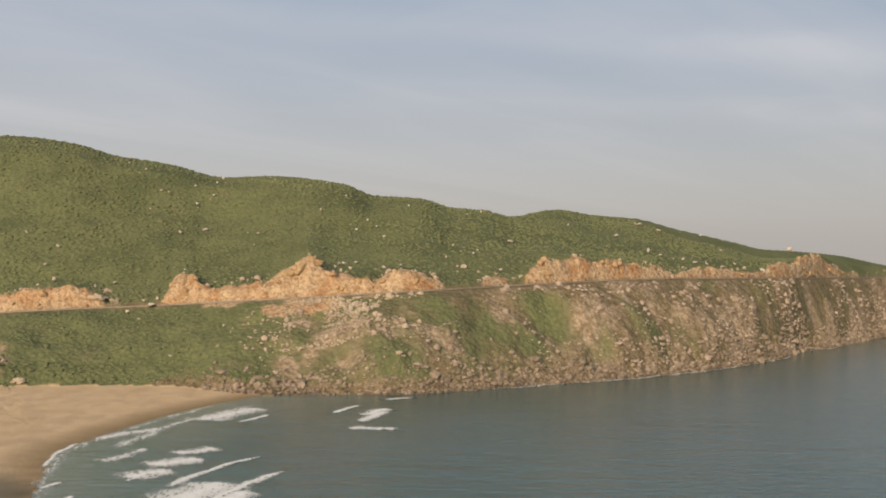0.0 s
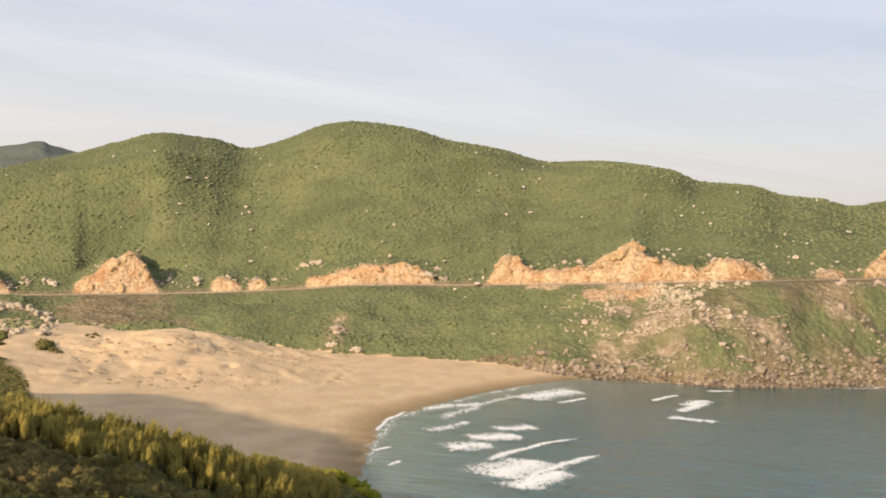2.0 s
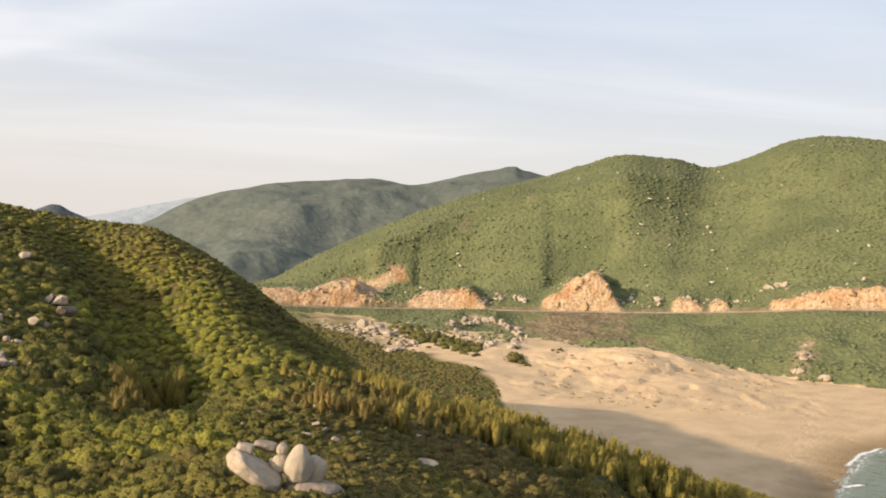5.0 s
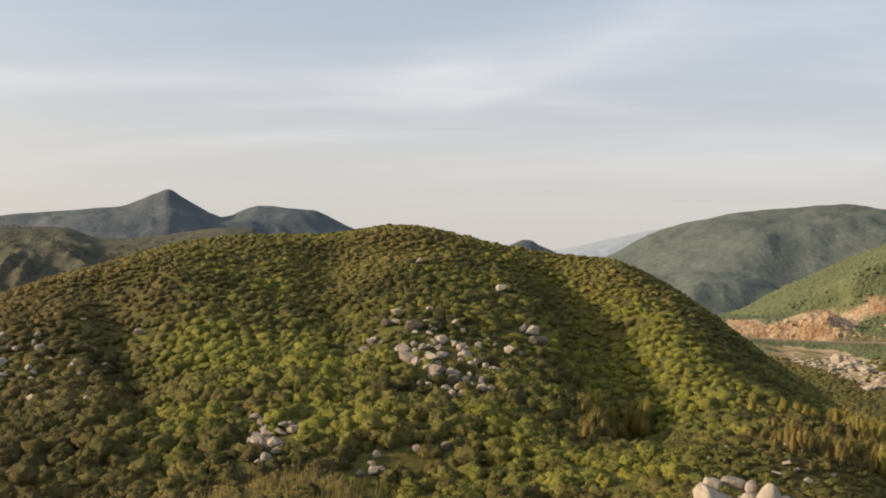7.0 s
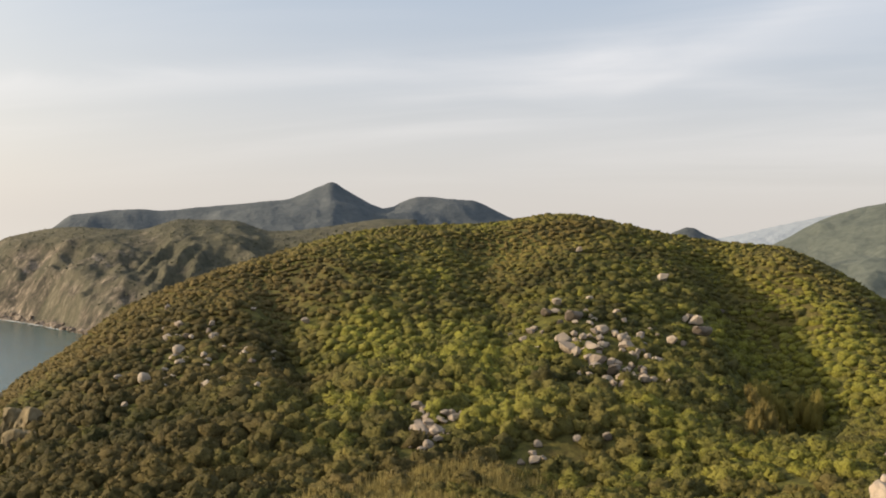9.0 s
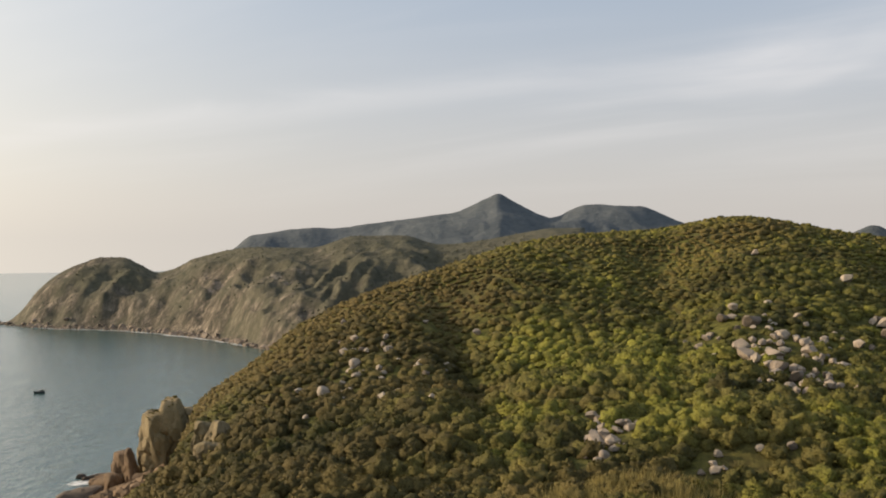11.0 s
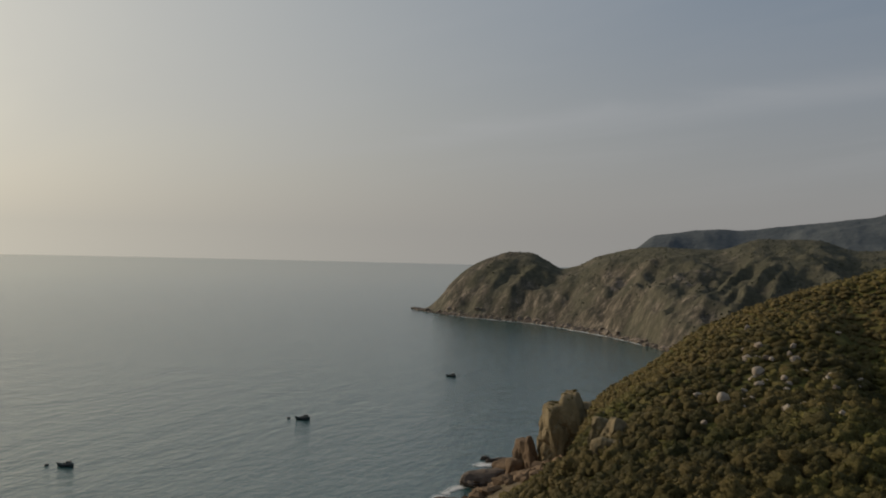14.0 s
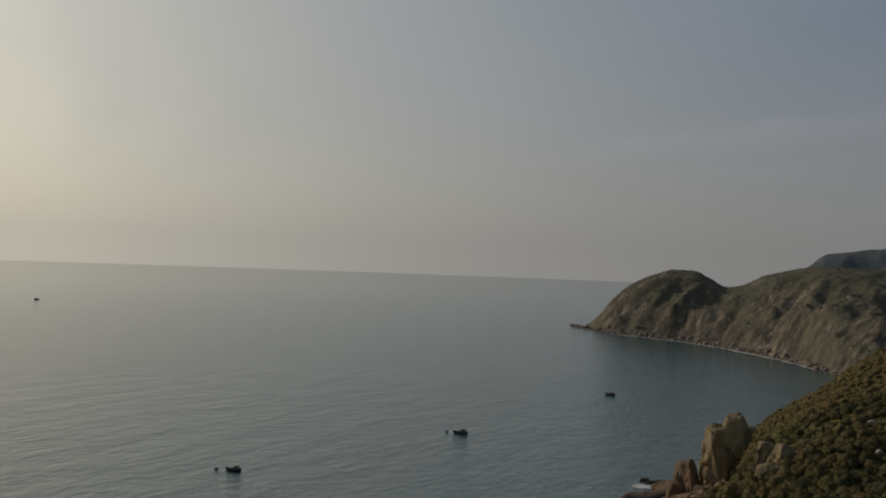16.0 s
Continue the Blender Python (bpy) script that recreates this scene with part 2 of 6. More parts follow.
def rock_material(name, dark, mid, light, scale=0.35, stain=0.5, joints=0.55):
    m = Mat(name, 0.88, 0.25)
    n1, n2 = m.noise(scale, 8, 0.65), m.noise(scale * 6, 4, 0.6)
    crack = m.voronoi(scale * 1.4, "DISTANCE_TO_EDGE")
    c = m.ramp(n1, (0.25, dark), (0.5, mid), (0.75, light))
    c = m.mix(m.span(n2, 0.42, 0.62, 0.0, stain), c, tuple(x * 0.6 for x in mid))
    c = m.mix(m.span(crack, 0.0, 0.05, joints, 0.0), c, tuple(x * 0.35 for x in dark))
    c = m.mix(m.math("MULTIPLY", m.own(), 0.35), c, mid)
    c = m.mix(m.span(m.noise(0.025, 3), 0.42, 0.62, 0.0, 0.5), c, tuple(min(1.45 * x, 0.45) for x in mid))
    c = m.mix(m.math("MULTIPLY", m.island(), 0.3), c, dark)
    m.base(c)
    m.bump(m.math("ADD", n1, m.math("MULTIPLY", n2, 0.4)), 0.5, 0.8)
    return m.m


GRANITE = rock_material("weathered_granite", (0.11, 0.09, 0.07), (0.22, 0.18, 0.14), (0.34, 0.285, 0.225))
PALE_ROCK = rock_material("pale_granite", (0.19, 0.155, 0.12), (0.33, 0.270, 0.208), (0.44, 0.366, 0.288), 0.25, 0.5, 0.12)
SLOPE_ROCK = rock_material("slope_rock", (0.16, 0.125, 0.098), (0.29, 0.235, 0.188), (0.42, 0.355, 0.295), 0.3)
DARK_ROCK = rock_material("wet_shore_rock", (0.05, 0.04, 0.035), (0.11, 0.085, 0.065), (0.22, 0.17, 0.13), 0.3)
SHORE_ROCK = rock_material("shore_rock", (0.105, 0.085, 0.066), (0.215, 0.174, 0.134), (0.34, 0.285, 0.222), 0.25)
RED_ROCK = rock_material("ochre_cliff_rock", (0.055, 0.040, 0.028), (0.155, 0.102, 0.058), (0.31, 0.205, 0.11), 0.16)
ORANGE_ROCK = rock_material("fresh_cut_rock", (0.18, 0.11, 0.06), (0.35, 0.235, 0.13), (0.46, 0.35, 0.225), 0.14)
CRAG_ROCK = rock_material("lichened_ochre_rock", (0.070, 0.062, 0.036), (0.190, 0.148, 0.080), (0.34, 0.255, 0.145), 0.2, 0.6)
FAR_PALE = rock_material("sunlit_pale_rock", (0.276, 0.236, 0.190), (0.460, 0.397, 0.328), (0.621, 0.552, 0.460), 0.25)

# ground: sand, grass, bare rock and the orange road cuts lie by the zones of the plan
m = Mat("ground", 0.95, 0.1)
zone = m.attr("zone", "Color")
g_big, g_mid, g_fine = m.noise(0.02, 5), m.noise(0.12, 6, 0.65), m.noise(0.9, 5, 0.6)
g_leaf = m.noise(0.55, 7, 0.72)
green = m.ramp(m.math("ADD", m.math("MULTIPLY", g_mid, 0.4), m.math("MULTIPLY", g_leaf, 0.6)), (0.36, (0.036, 0.036, 0.013)), (0.47, (0.067, 0.067, 0.020)), (0.56, (0.113, 0.110, 0.029)), (0.66, (0.192, 0.180, 0.041)))
green = m.mix(m.span(g_big, 0.45, 0.62, 0.0, 0.5), green, m.mix(g_leaf, (0.036, 0.029, 0.012), (0.192, 0.138, 0.054)))
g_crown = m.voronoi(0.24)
# the far green holds the same haze in its colour
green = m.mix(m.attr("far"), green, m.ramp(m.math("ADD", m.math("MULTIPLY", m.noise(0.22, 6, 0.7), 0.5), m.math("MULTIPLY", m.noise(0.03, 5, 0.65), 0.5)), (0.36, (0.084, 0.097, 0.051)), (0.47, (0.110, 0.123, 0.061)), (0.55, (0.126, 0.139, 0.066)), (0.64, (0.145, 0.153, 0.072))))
# rims of the crown cells darkened to paint shade between far trees
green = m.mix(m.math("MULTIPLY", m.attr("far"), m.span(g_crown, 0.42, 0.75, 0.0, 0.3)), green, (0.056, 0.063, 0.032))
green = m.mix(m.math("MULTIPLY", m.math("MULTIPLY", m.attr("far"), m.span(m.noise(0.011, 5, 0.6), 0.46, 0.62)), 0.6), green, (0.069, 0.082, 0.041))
rocky = m.ramp(g_mid, (0.3, (0.085, 0.072, 0.036)), (0.5, (0.160, 0.128, 0.078)), (0.70, (0.26, 0.208, 0.146)))
rocky = m.mix(m.span(g_fine, 0.45, 0.65, 0.0, 0.6), rocky, (0.08, 0.055, 0.04))
cut = m.ramp(m.noise(0.10, 7, 0.7, (1, 1, 0.5)), (0.3, (0.182, 0.091, 0.043)), (0.47, (0.342, 0.203, 0.107)), (0.66, (0.471, 0.364, 0.251)))
cut = m.mix(m.span(m.noise(0.035, 4), 0.40, 0.56, 0.0, 0.8), cut, m.ramp(m.noise(0.25, 6, 0.7), (0.35, (0.29, 0.215, 0.150)), (0.6, (0.47, 0.37, 0.24))))
cut = m.mix(m.span(m.voronoi(0.30, "DISTANCE_TO_EDGE", (1, 1, 0.6)), 0.0, 0.10, 0.30, 0.0), cut, (0.120, 0.078, 0.045))
cut = m.mix(m.span(m.noise(0.40, 6, 0.72, (1.0, 1.0, 0.8)), 0.40, 0.50, 0.55, 0.0), cut, (0.105, 0.068, 0.042))
cut = m.mix(m.span(m.noise(0.32, 5, 0.65, (1, 1, 0.6)), 0.5, 0.64, 0.0, 0.65), cut, (0.214, 0.144, 0.086))
sand = m.ramp(m.noise(0.05, 6, 0.6), (0.3, (0.460, 0.332, 0.203)), (0.7, (0.556, 0.417, 0.268)))
sand = m.mix(m.span(m.noise(0.35, 4), 0.5, 0.75, 0.0, 0.3), sand, (0.449, 0.321, 0.193))
sand = m.mix(m.span(m.noise(0.06, 5, 0.6, (1.0, 0.45, 1)), 0.48, 0.62, 0.0, 0.45), sand, (0.385, 0.284, 0.182))
scree = m.ramp(m.noise(0.16, 7, 0.72), (0.32, (0.107, 0.088, 0.048)), (0.48, (0.214, 0.166, 0.112)), (0.64, (0.374, 0.305, 0.230)))
rocky = m.mix(m.attr("scree"), rocky, scree)
col = m.mix(m.channel(zone, 1), green, rocky)
# the cape's rock tones are lifted towards grey, painting in haze
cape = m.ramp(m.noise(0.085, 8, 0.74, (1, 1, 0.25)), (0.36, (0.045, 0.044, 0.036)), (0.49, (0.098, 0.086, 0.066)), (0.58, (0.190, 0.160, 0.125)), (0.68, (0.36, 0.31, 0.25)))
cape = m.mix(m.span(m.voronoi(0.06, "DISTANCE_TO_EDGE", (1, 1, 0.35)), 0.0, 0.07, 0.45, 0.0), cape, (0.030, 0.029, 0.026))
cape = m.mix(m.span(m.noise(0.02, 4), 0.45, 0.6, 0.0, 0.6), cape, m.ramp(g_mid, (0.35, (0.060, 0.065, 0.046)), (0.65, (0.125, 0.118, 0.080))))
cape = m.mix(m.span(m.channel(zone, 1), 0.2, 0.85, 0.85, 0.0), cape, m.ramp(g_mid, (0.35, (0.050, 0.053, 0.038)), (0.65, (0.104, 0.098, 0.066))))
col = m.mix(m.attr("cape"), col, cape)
col = m.mix(m.channel(zone, 2), col, cut)
col = m.mix(m.channel(zone, 0), col, sand)
wet = m.attr("wet")
col = m.mix(wet, col, (0.15, 0.105, 0.05))
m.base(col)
crowns = m.math("MULTIPLY", m.attr("far"), m.math("SUBTRACT", 1.0, m.voronoi(0.24)))
m.bump(m.math("ADD", m.math("ADD", g_mid, m.math("MULTIPLY", g_leaf, 0.6)), m.math("MULTIPLY", crowns, 1.3)), 1.3, 0.8)
GROUND = m.m

# sea
m = Mat("sea_water", 0.14, 0.5)
s_big, s_mid = m.noise(0.006, 4), m.noise(0.05, 4, 0.6, (1, 2.2, 1))
shore = m.attr("shallow")
c = m.mix(m.span(s_big, 0.35, 0.7), (0.034, 0.084, 0.084), (0.044, 0.096, 0.094))
c = m.mix(shore, c, (0.185, 0.225, 0.190))
m.base(c)
sw = m.math("ADD", m.noise(0.11, 6, 0.62, (1, 1.7, 1), 0.4), m.math("MULTIPLY", m.noise(0.02, 3, 0.5, (1, 2.6, 1)), 1.6))
calm = m.t.nodes.new("ShaderNodeVectorMath")          # the swell flattens out offshore
calm.operation = "LENGTH"
m.link(m.co.outputs["Position"], calm.inputs[0])
m.bump(m.math("MULTIPLY", sw, m.span(calm.outputs["Value"], 500, 3600, 1.0, 0.05)), 2.2, 0.40)
SEA = m.m

m = Mat("sea_foam", 0.7, 0.2)
foam_cut = m.math("ADD", m.math("MULTIPLY", m.noise(0.20, 7, 0.7, (1.0, 0.42, 1.0), 1.0), 0.7), m.math("MULTIPLY", m.voronoi(0.5, "DISTANCE_TO_EDGE", (1.0, 0.5, 1.0)), 0.5))
edge = m.attr("edge")
a = m.span(m.math("SUBTRACT", m.math("ADD", edge, 0.0), foam_cut), -0.10, 0.16)
m.base(m.ramp(m.noise(0.5, 5), (0.3, (0.62, 0.63, 0.62)), (0.7, (0.84, 0.84, 0.82))))
a = m.math("MULTIPLY", a, m.math("MULTIPLY", edge, 1.5, True), True)
m.link(a, m.b.inputs["Alpha"])
FOAM = m.m


# forest tones greyed and blued: the haze of distance is painted in
def hazed_material(name, tone, light):
    m = Mat(name, 1.0, 0.05)
    n = m.math("ADD", m.math("MULTIPLY", m.noise(0.006, 7, 0.65), 0.5), m.math("MULTIPLY", m.noise(0.06, 6, 0.72), 0.5))
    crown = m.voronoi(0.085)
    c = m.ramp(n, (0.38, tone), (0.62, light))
    # cell rims go darker: shade between the crowns, put into the colour
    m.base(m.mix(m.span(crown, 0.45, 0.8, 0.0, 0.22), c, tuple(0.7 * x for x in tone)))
    m.bump(m.math("SUBTRACT", m.noise(0.03, 7, 0.7), m.math("MULTIPLY", crown, 0.2)), 7, 0.7)
    return m.m


HAZED_GREEN = hazed_material("far_forest", (0.078, 0.092, 0.084), (0.126, 0.142, 0.124))
HAZED_BLUE = hazed_material("distant_range", (0.26, 0.30, 0.35), (0.30, 0.34, 0.38))
HAZED_COAST = hazed_material("far_coast_forest", (0.078, 0.092, 0.102), (0.120, 0.132, 0.138))


# ---- the lie of the land ----
def lattice(ix, iy, seed):
    h = (ix.astype(np.int64) * 374761393 + iy.astype(np.int64) * 668265263 + seed * 1442695041) & 0x7FFFFFFF
    h = ((h ^ (h >> 13)) * 1274126177) & 0x7FFFFFFF
    return ((h ^ (h >> 16)) & 0xFFFF) / 65535.0


def vnoise(x, y, seed=0):
    """Smooth value noise, 0 to 1."""
    ix, iy = np.floor(x), np.floor(y)
    fx, fy = x - ix, y - iy
    fx, fy = fx * fx * fx * (fx * (fx * 6 - 15) + 10), fy * fy * fy * (fy * (fy * 6 - 15) + 10)
    a, b = lattice(ix, iy, seed), lattice(ix + 1, iy, seed)
    c, d = lattice(ix, iy + 1, seed), lattice(ix + 1, iy + 1, seed)
    return (a + (b - a) * fx) * (1 - fy) + (c + (d - c) * fx) * fy


def fbm(x, y, size, octaves=4, seed=0, ridged=False):
    """Fractal noise of that largest size in metres, about -1 to 1 (ridged: 0 to 1, sharp crests)."""
    total, amp, norm = 0.0, 1.0, 0.0
    for k in range(octaves):
        n = vnoise(x / size + 13.7 * k, y / size - 7.3 * k, seed + k) * 2 - 1
        total = total + amp * ((1 - np.abs(n)) if ridged else n)
        norm += amp
        amp, size = amp * 0.5, size * 0.5
    return total / norm


def by(az, *pairs):
    """A value given at some headings, carried smoothly between them."""
    xs, ys = np.array(pairs[0::2], float), np.array(pairs[1::2], float)
    n = len(xs)
    h = np.diff(xs)
    s = np.diff(ys) / h
    g = np.empty(n)
    g[0], g[-1] = s[0], s[-1]
    for i in range(1, n - 1):
        g[i] = 0.0 if s[i - 1] * s[i] <= 0 else 2 * s[i - 1] * s[i] / (s[i - 1] + s[i])
    a = np.clip(az, xs[0], xs[-1])
    i = np.clip(np.searchsorted(xs, a, side="right") - 1, 0, n - 2)
    t = (a - xs[i]) / h[i]
    t2, t3 = t * t, t * t * t
    return (2 * t3 - 3 * t2 + 1) * ys[i] + (t3 - 2 * t2 + t) * h[i] * g[i] + (3 * t2 - 2 * t3) * ys[i + 1] + (t3 - t2) * h[i] * g[i + 1]


EYE = 90.0


def rise(d, el):
    return EYE + d * np.tan(np.radians(el))


def profile(d, *knots):
    """Height along a heading, through (distance, height) knots."""
    z = np.full(np.broadcast(d, knots[0][0]).shape, -10.0)
    for (d0, z0), (d1, z1) in zip(knots[:-1], knots[1:]):
        t = (d - d0) / np.maximum(d1 - d0, 0.5)
        inside = (t >= 0) & (t <= 1)
        z = np.where(inside, z0 + (z1 - z0) * t, z)
    return z


def near_hill(az, d, x, y):
    """The hill on which the camera stands, its saddle and the crest beyond, and its spur towards the beach."""
    zb = by(az, -180, 40, -60, 30, 0, 26, 10, 30, 20, 40, 30, 50, 40, 58, 49, 63, 60, 60, 75, 59, 90, 56, 100, 50, 110, 40, 130, 30, 180, 40)
    zm = by(az, -180, 10, -60, -6, 0, -5, 10, 8, 20, 27, 30, 41, 40, 52, 49, 61, 60, 65, 68, 68, 80, 66, 90, 59, 97, 47, 102, 33, 106, 20, 110, 6, 120, -6, 180, 10)
    dc = by(az, -180, 300, 0, 260, 20, 290, 39, 300, 55, 340, 70, 352, 84, 332, 93, 330, 98, 350, 104, 330, 180, 300)
    el = by(az, -180, -18, 0, -20, 15, -16.5, 19, -14.7, 20.6, -13.7, 22, -12.95, 23.8, -12.9, 25.8, -12.95, 31.4, -12.1, 36, -10.9, 39, -9.8, 44, -7.8, 48.2, -5.3,
            50.7, -3.55, 52.6, -2.25, 55, -0.85, 57.3, 0.0, 60.2, 0.2, 63.5, 0.66, 66.1, 1.2, 68, 1.46, 69.4, 1.38, 71.4, 0.98, 72.4, 0.86, 76.7, 0.62,
            80.3, 0.05, 83.7, -1.05, 87.6, -2.3, 91.7, -4.2, 93.1, -5.3, 95.0, -6.7, 96.0, -7.3, 96.8, -8.0, 97.4, -9.3, 98.4, -11.2, 100, -11.9, 102, -12.8, 104, -14.2, 106, -16, 120, -20, 180, -18)
    zc = rise(dc, el)
    zc = np.where(zc < 6, zc - 8, zc)
    # behind the crest the hill is carried on unseen, level with the eye, to throw its shadow on the sand, before it
    # falls away
    back = np.clip((az - 47) / 6, 0, 1) * np.clip((82 - az) / 8, 0, 1)
    end = np.minimum(-10, zc - 60)
    z = profile(d, (0 * az, 83 + 0 * az), (40 + 0 * az, 0.35 * zb + 0.65 * 80), (75 + 0 * az, 0.8 * zb + 0.2 * 82), (130 + 0 * az, zb), (220 + 0 * az, zm),
                (0.5 * dc + 110, 0.55 * zc + 0.45 * zm), (dc - 25, zc - 0.06 * (zc - zm) - 0.4), (dc, zc), (dc + 40, (1 - back) * (zc - 8) + back * (rise(dc + 40, el) - 2.5)),
                (dc + 130, (1 - back) * (0.4 * (zc - 8) + 0.6 * end) + back * (rise(dc + 130, el) - 5)), (dc + 190 + 130 * back, end))
    w = np.clip(np.minimum((d - 40) / 60, np.abs(dc - d) / 50), 0, 1) * (d < dc + 100)
    z = z + w * (3.2 * fbm(x, y, 60, 4, 3) - 2.0 * (fbm(x, y, 95, 3, 9, True) - 0.5) + 1.9 * fbm(x, y, 19, 2, 13) * np.clip((d - 110) / 50, 0, 1))
    # a gully runs down the slope under the crest
    def ravine(at, lean, wide, d0, top):
        u = (az - (at + lean * (d - 250))) / wide
        return np.exp(-np.where(u > 0, 1.9 * u, u) ** 2) * np.clip((d - d0) / 50, 0, 1) * np.clip((dc - top - d) / 50, 0, 1)

    return z - 13.0 * ravine(57.8, 0.030, 3.4, 165, 8) - 4.5 * ravine(83.0, 0.022, 2.2, 150, 18) - 2.0 * ravine(72.0, 0.01, 2.0, 150, 30)


def far_slope_lines(az):
    """Foot, road and ridge of the hill across the bay."""
    foot = by(az, -45, 2300, -30, 2000, -22.7, 1600, -20, 1330, -19, 1290, -17.7, 1150, -14, 992, -9.6, 891, -3.7, 812, 2.4, 755, 8.4, 752, 14, 775, 17.9, 790, 22.4, 800, 27, 840, 32, 895, 36.5, 920, 44, 960, 51, 1000, 62, 1050)
    road = by(az, -45, 2420, -30, 2120, -22.7, 1720, -17.7, 1270, -14, 1130, -9.6, 1020, -3.7, 930, 2.4, 872, 8.4, 880, 14, 915, 17.9, 935, 22.4, 950, 27, 1000, 32, 1040, 36.5, 1060, 44, 1100, 51, 1110, 62, 1150)
    road_el = by(az, -45, -0.25, -22.7, -0.30, -17.7, -0.40, -11.7, -0.52, -3.6, -0.99, -0.6, -1.21, 8.5, -1.82, 14.6, -2.18, 22.4, -2.55, 24.1, -2.75, 32, -3.31, 43.4, -3.70, 47.5, -3.82, 62, -3.9)
    ridge = by(az, -45, 2700, -22.7, 2000, -17.7, 1720, -14, 1600, -9.6, 1500, -3.7, 1400, 2.4, 1350, 8.4, 1350, 14, 1400, 22.4, 1430, 27, 1450, 32, 1400, 40, 1380, 44, 1350, 51, 1300, 62, 1280)
    ridge_el = by(az, -45, -1.9, -30, -0.6, -22.7, 0.30, -20.3, 0.79, -18.2, 0.98, -16.8, 1.06, -15.4, 1.40, -12.5, 2.07, -10.2, 2.65, -8.1, 2.79, -6.1, 3.08, -3.7, 2.70, -2.3, 2.99, -0.5, 3.13,
                  1.2, 3.60, 3.7, 3.73, 5.3, 4.30, 8.9, 4.66, 11.7, 4.53, 14.4, 5.12, 17.1, 5.46, 19.2, 5.98, 22.0, 6.22, 23.6, 6.0, 26.0, 4.98, 27.9, 4.48, 29.5, 4.88, 31.9, 5.08, 34.4, 4.43, 36.4, 3.72,
                  39.5, 2.83, 43.9, 1.11, 48.4, -1.1, 50.7, -2.4, 54, -3.3, 62, -3.8)
    return foot, road, rise(road, road_el), ridge, rise(ridge, ridge_el + 0.06 * (az < 30))


def cut_height(az):
    """Height of the blasted rock face above the road."""
    return by(az, -24, 4, -22.5, 4, -21.4, 4, -20.9, 5, -20.2, 16, -19.3, 27, -18.4, 19, -17.4, 14, -16.5, 5, -15.2, 7, -14, 10, -13, 7, -12.2, 4, -11.4, 11, -10.4, 15, -8.4, 17, -7.2, 20, -5.9, 23, -5.0, 14, -4.2, 2,
              -3.7, 3, -3.0, 7, -2.4, 6, -1.9, 1, -0.6, 1, 0.2, 7, 1.2, 12, 2.5, 16, 3.4, 13, 4.9, 15, 6.1, 21, 6.7, 29, 7.2, 31, 7.9, 23, 8.8, 19, 9.6, 13, 10.3, 14, 11.2, 11, 12.2, 10, 12.7, 13, 13.1, 21, 13.6, 22, 14.0, 20, 14.4, 9, 14.8, 2,
              17.2, 0, 17.8, 9, 18.6, 15, 20.4, 18, 21.8, 14, 22.8, 10, 24.2, 7, 24.8, 0, 26.3, 0, 26.6, 7, 27.2, 7, 27.6, 0, 28.2, 8, 29.0, 9, 29.6, 2, 31.6, 1, 32.2, 8, 32.7, 22, 33.3, 35, 33.8, 36, 34.2, 31, 34.7, 33, 35.2, 22, 35.8, 14, 36.3, 3,
              38.8, 1, 39.4, 8, 40.0, 17, 40.8, 19, 42.0, 14, 42.9, 13, 43.3, 5, 43.8, 5, 45.1, 8, 45.7, 18, 46.4, 22, 47.2, 22, 48.2, 14, 49.2, 12, 50.4, 10, 51.4, 5, 54, 0)


def quarry(az, d, z, grain):
    """The raw rock that climbs the slope askew at the valley end of the cut."""
    el = np.degrees(np.arctan2(z - EYE, d)) + 0.28 * grain
    top = by(az, 43.4, -2.2, 43.7, -1.5, 44.1, -1.33, 44.6, -1.75, 45.7, -2.31, 46.5, -2.2, 47.2, -2.28, 48.2, -2.7, 49.1, -2.9, 50.7, -2.9)
    foot = by(az, 43.4, -2.2, 44.2, -2.5, 45.1, -3.14, 46.0, -3.7, 48.2, -4.0, 50.1, -3.6)
    return (az > 43.45) & (az < 51.2) & (el < top) & (el > foot)


FOOT_AZ = np.arange(-46, 63.05, 0.1)
_fd = far_slope_lines(FOOT_AZ)[0]
_fx, _fy = -_fd * np.sin(np.radians(FOOT_AZ)), _fd * np.cos(np.radians(FOOT_AZ))
FOOT_RUN = np.concatenate([[0], np.cumsum(np.hypot(np.diff(_fx), np.diff(_fy)))])


def seaward_bare(az, d, road):
    """Scree streaks and bushy ribs that run down askew under the road, about -1 to 1."""
    along = np.interp(az, FOOT_AZ, FOOT_RUN)
    down = (road - d) * np.where(az < -10, np.clip(1 + (az + 10) * 0.06, 0.45, 1), 1)
    return 1.1 * fbm(along + 0.55 * down, down * 0.5, 36, 5, 49) + 0.7 * fbm(along, down, 22, 4, 51)


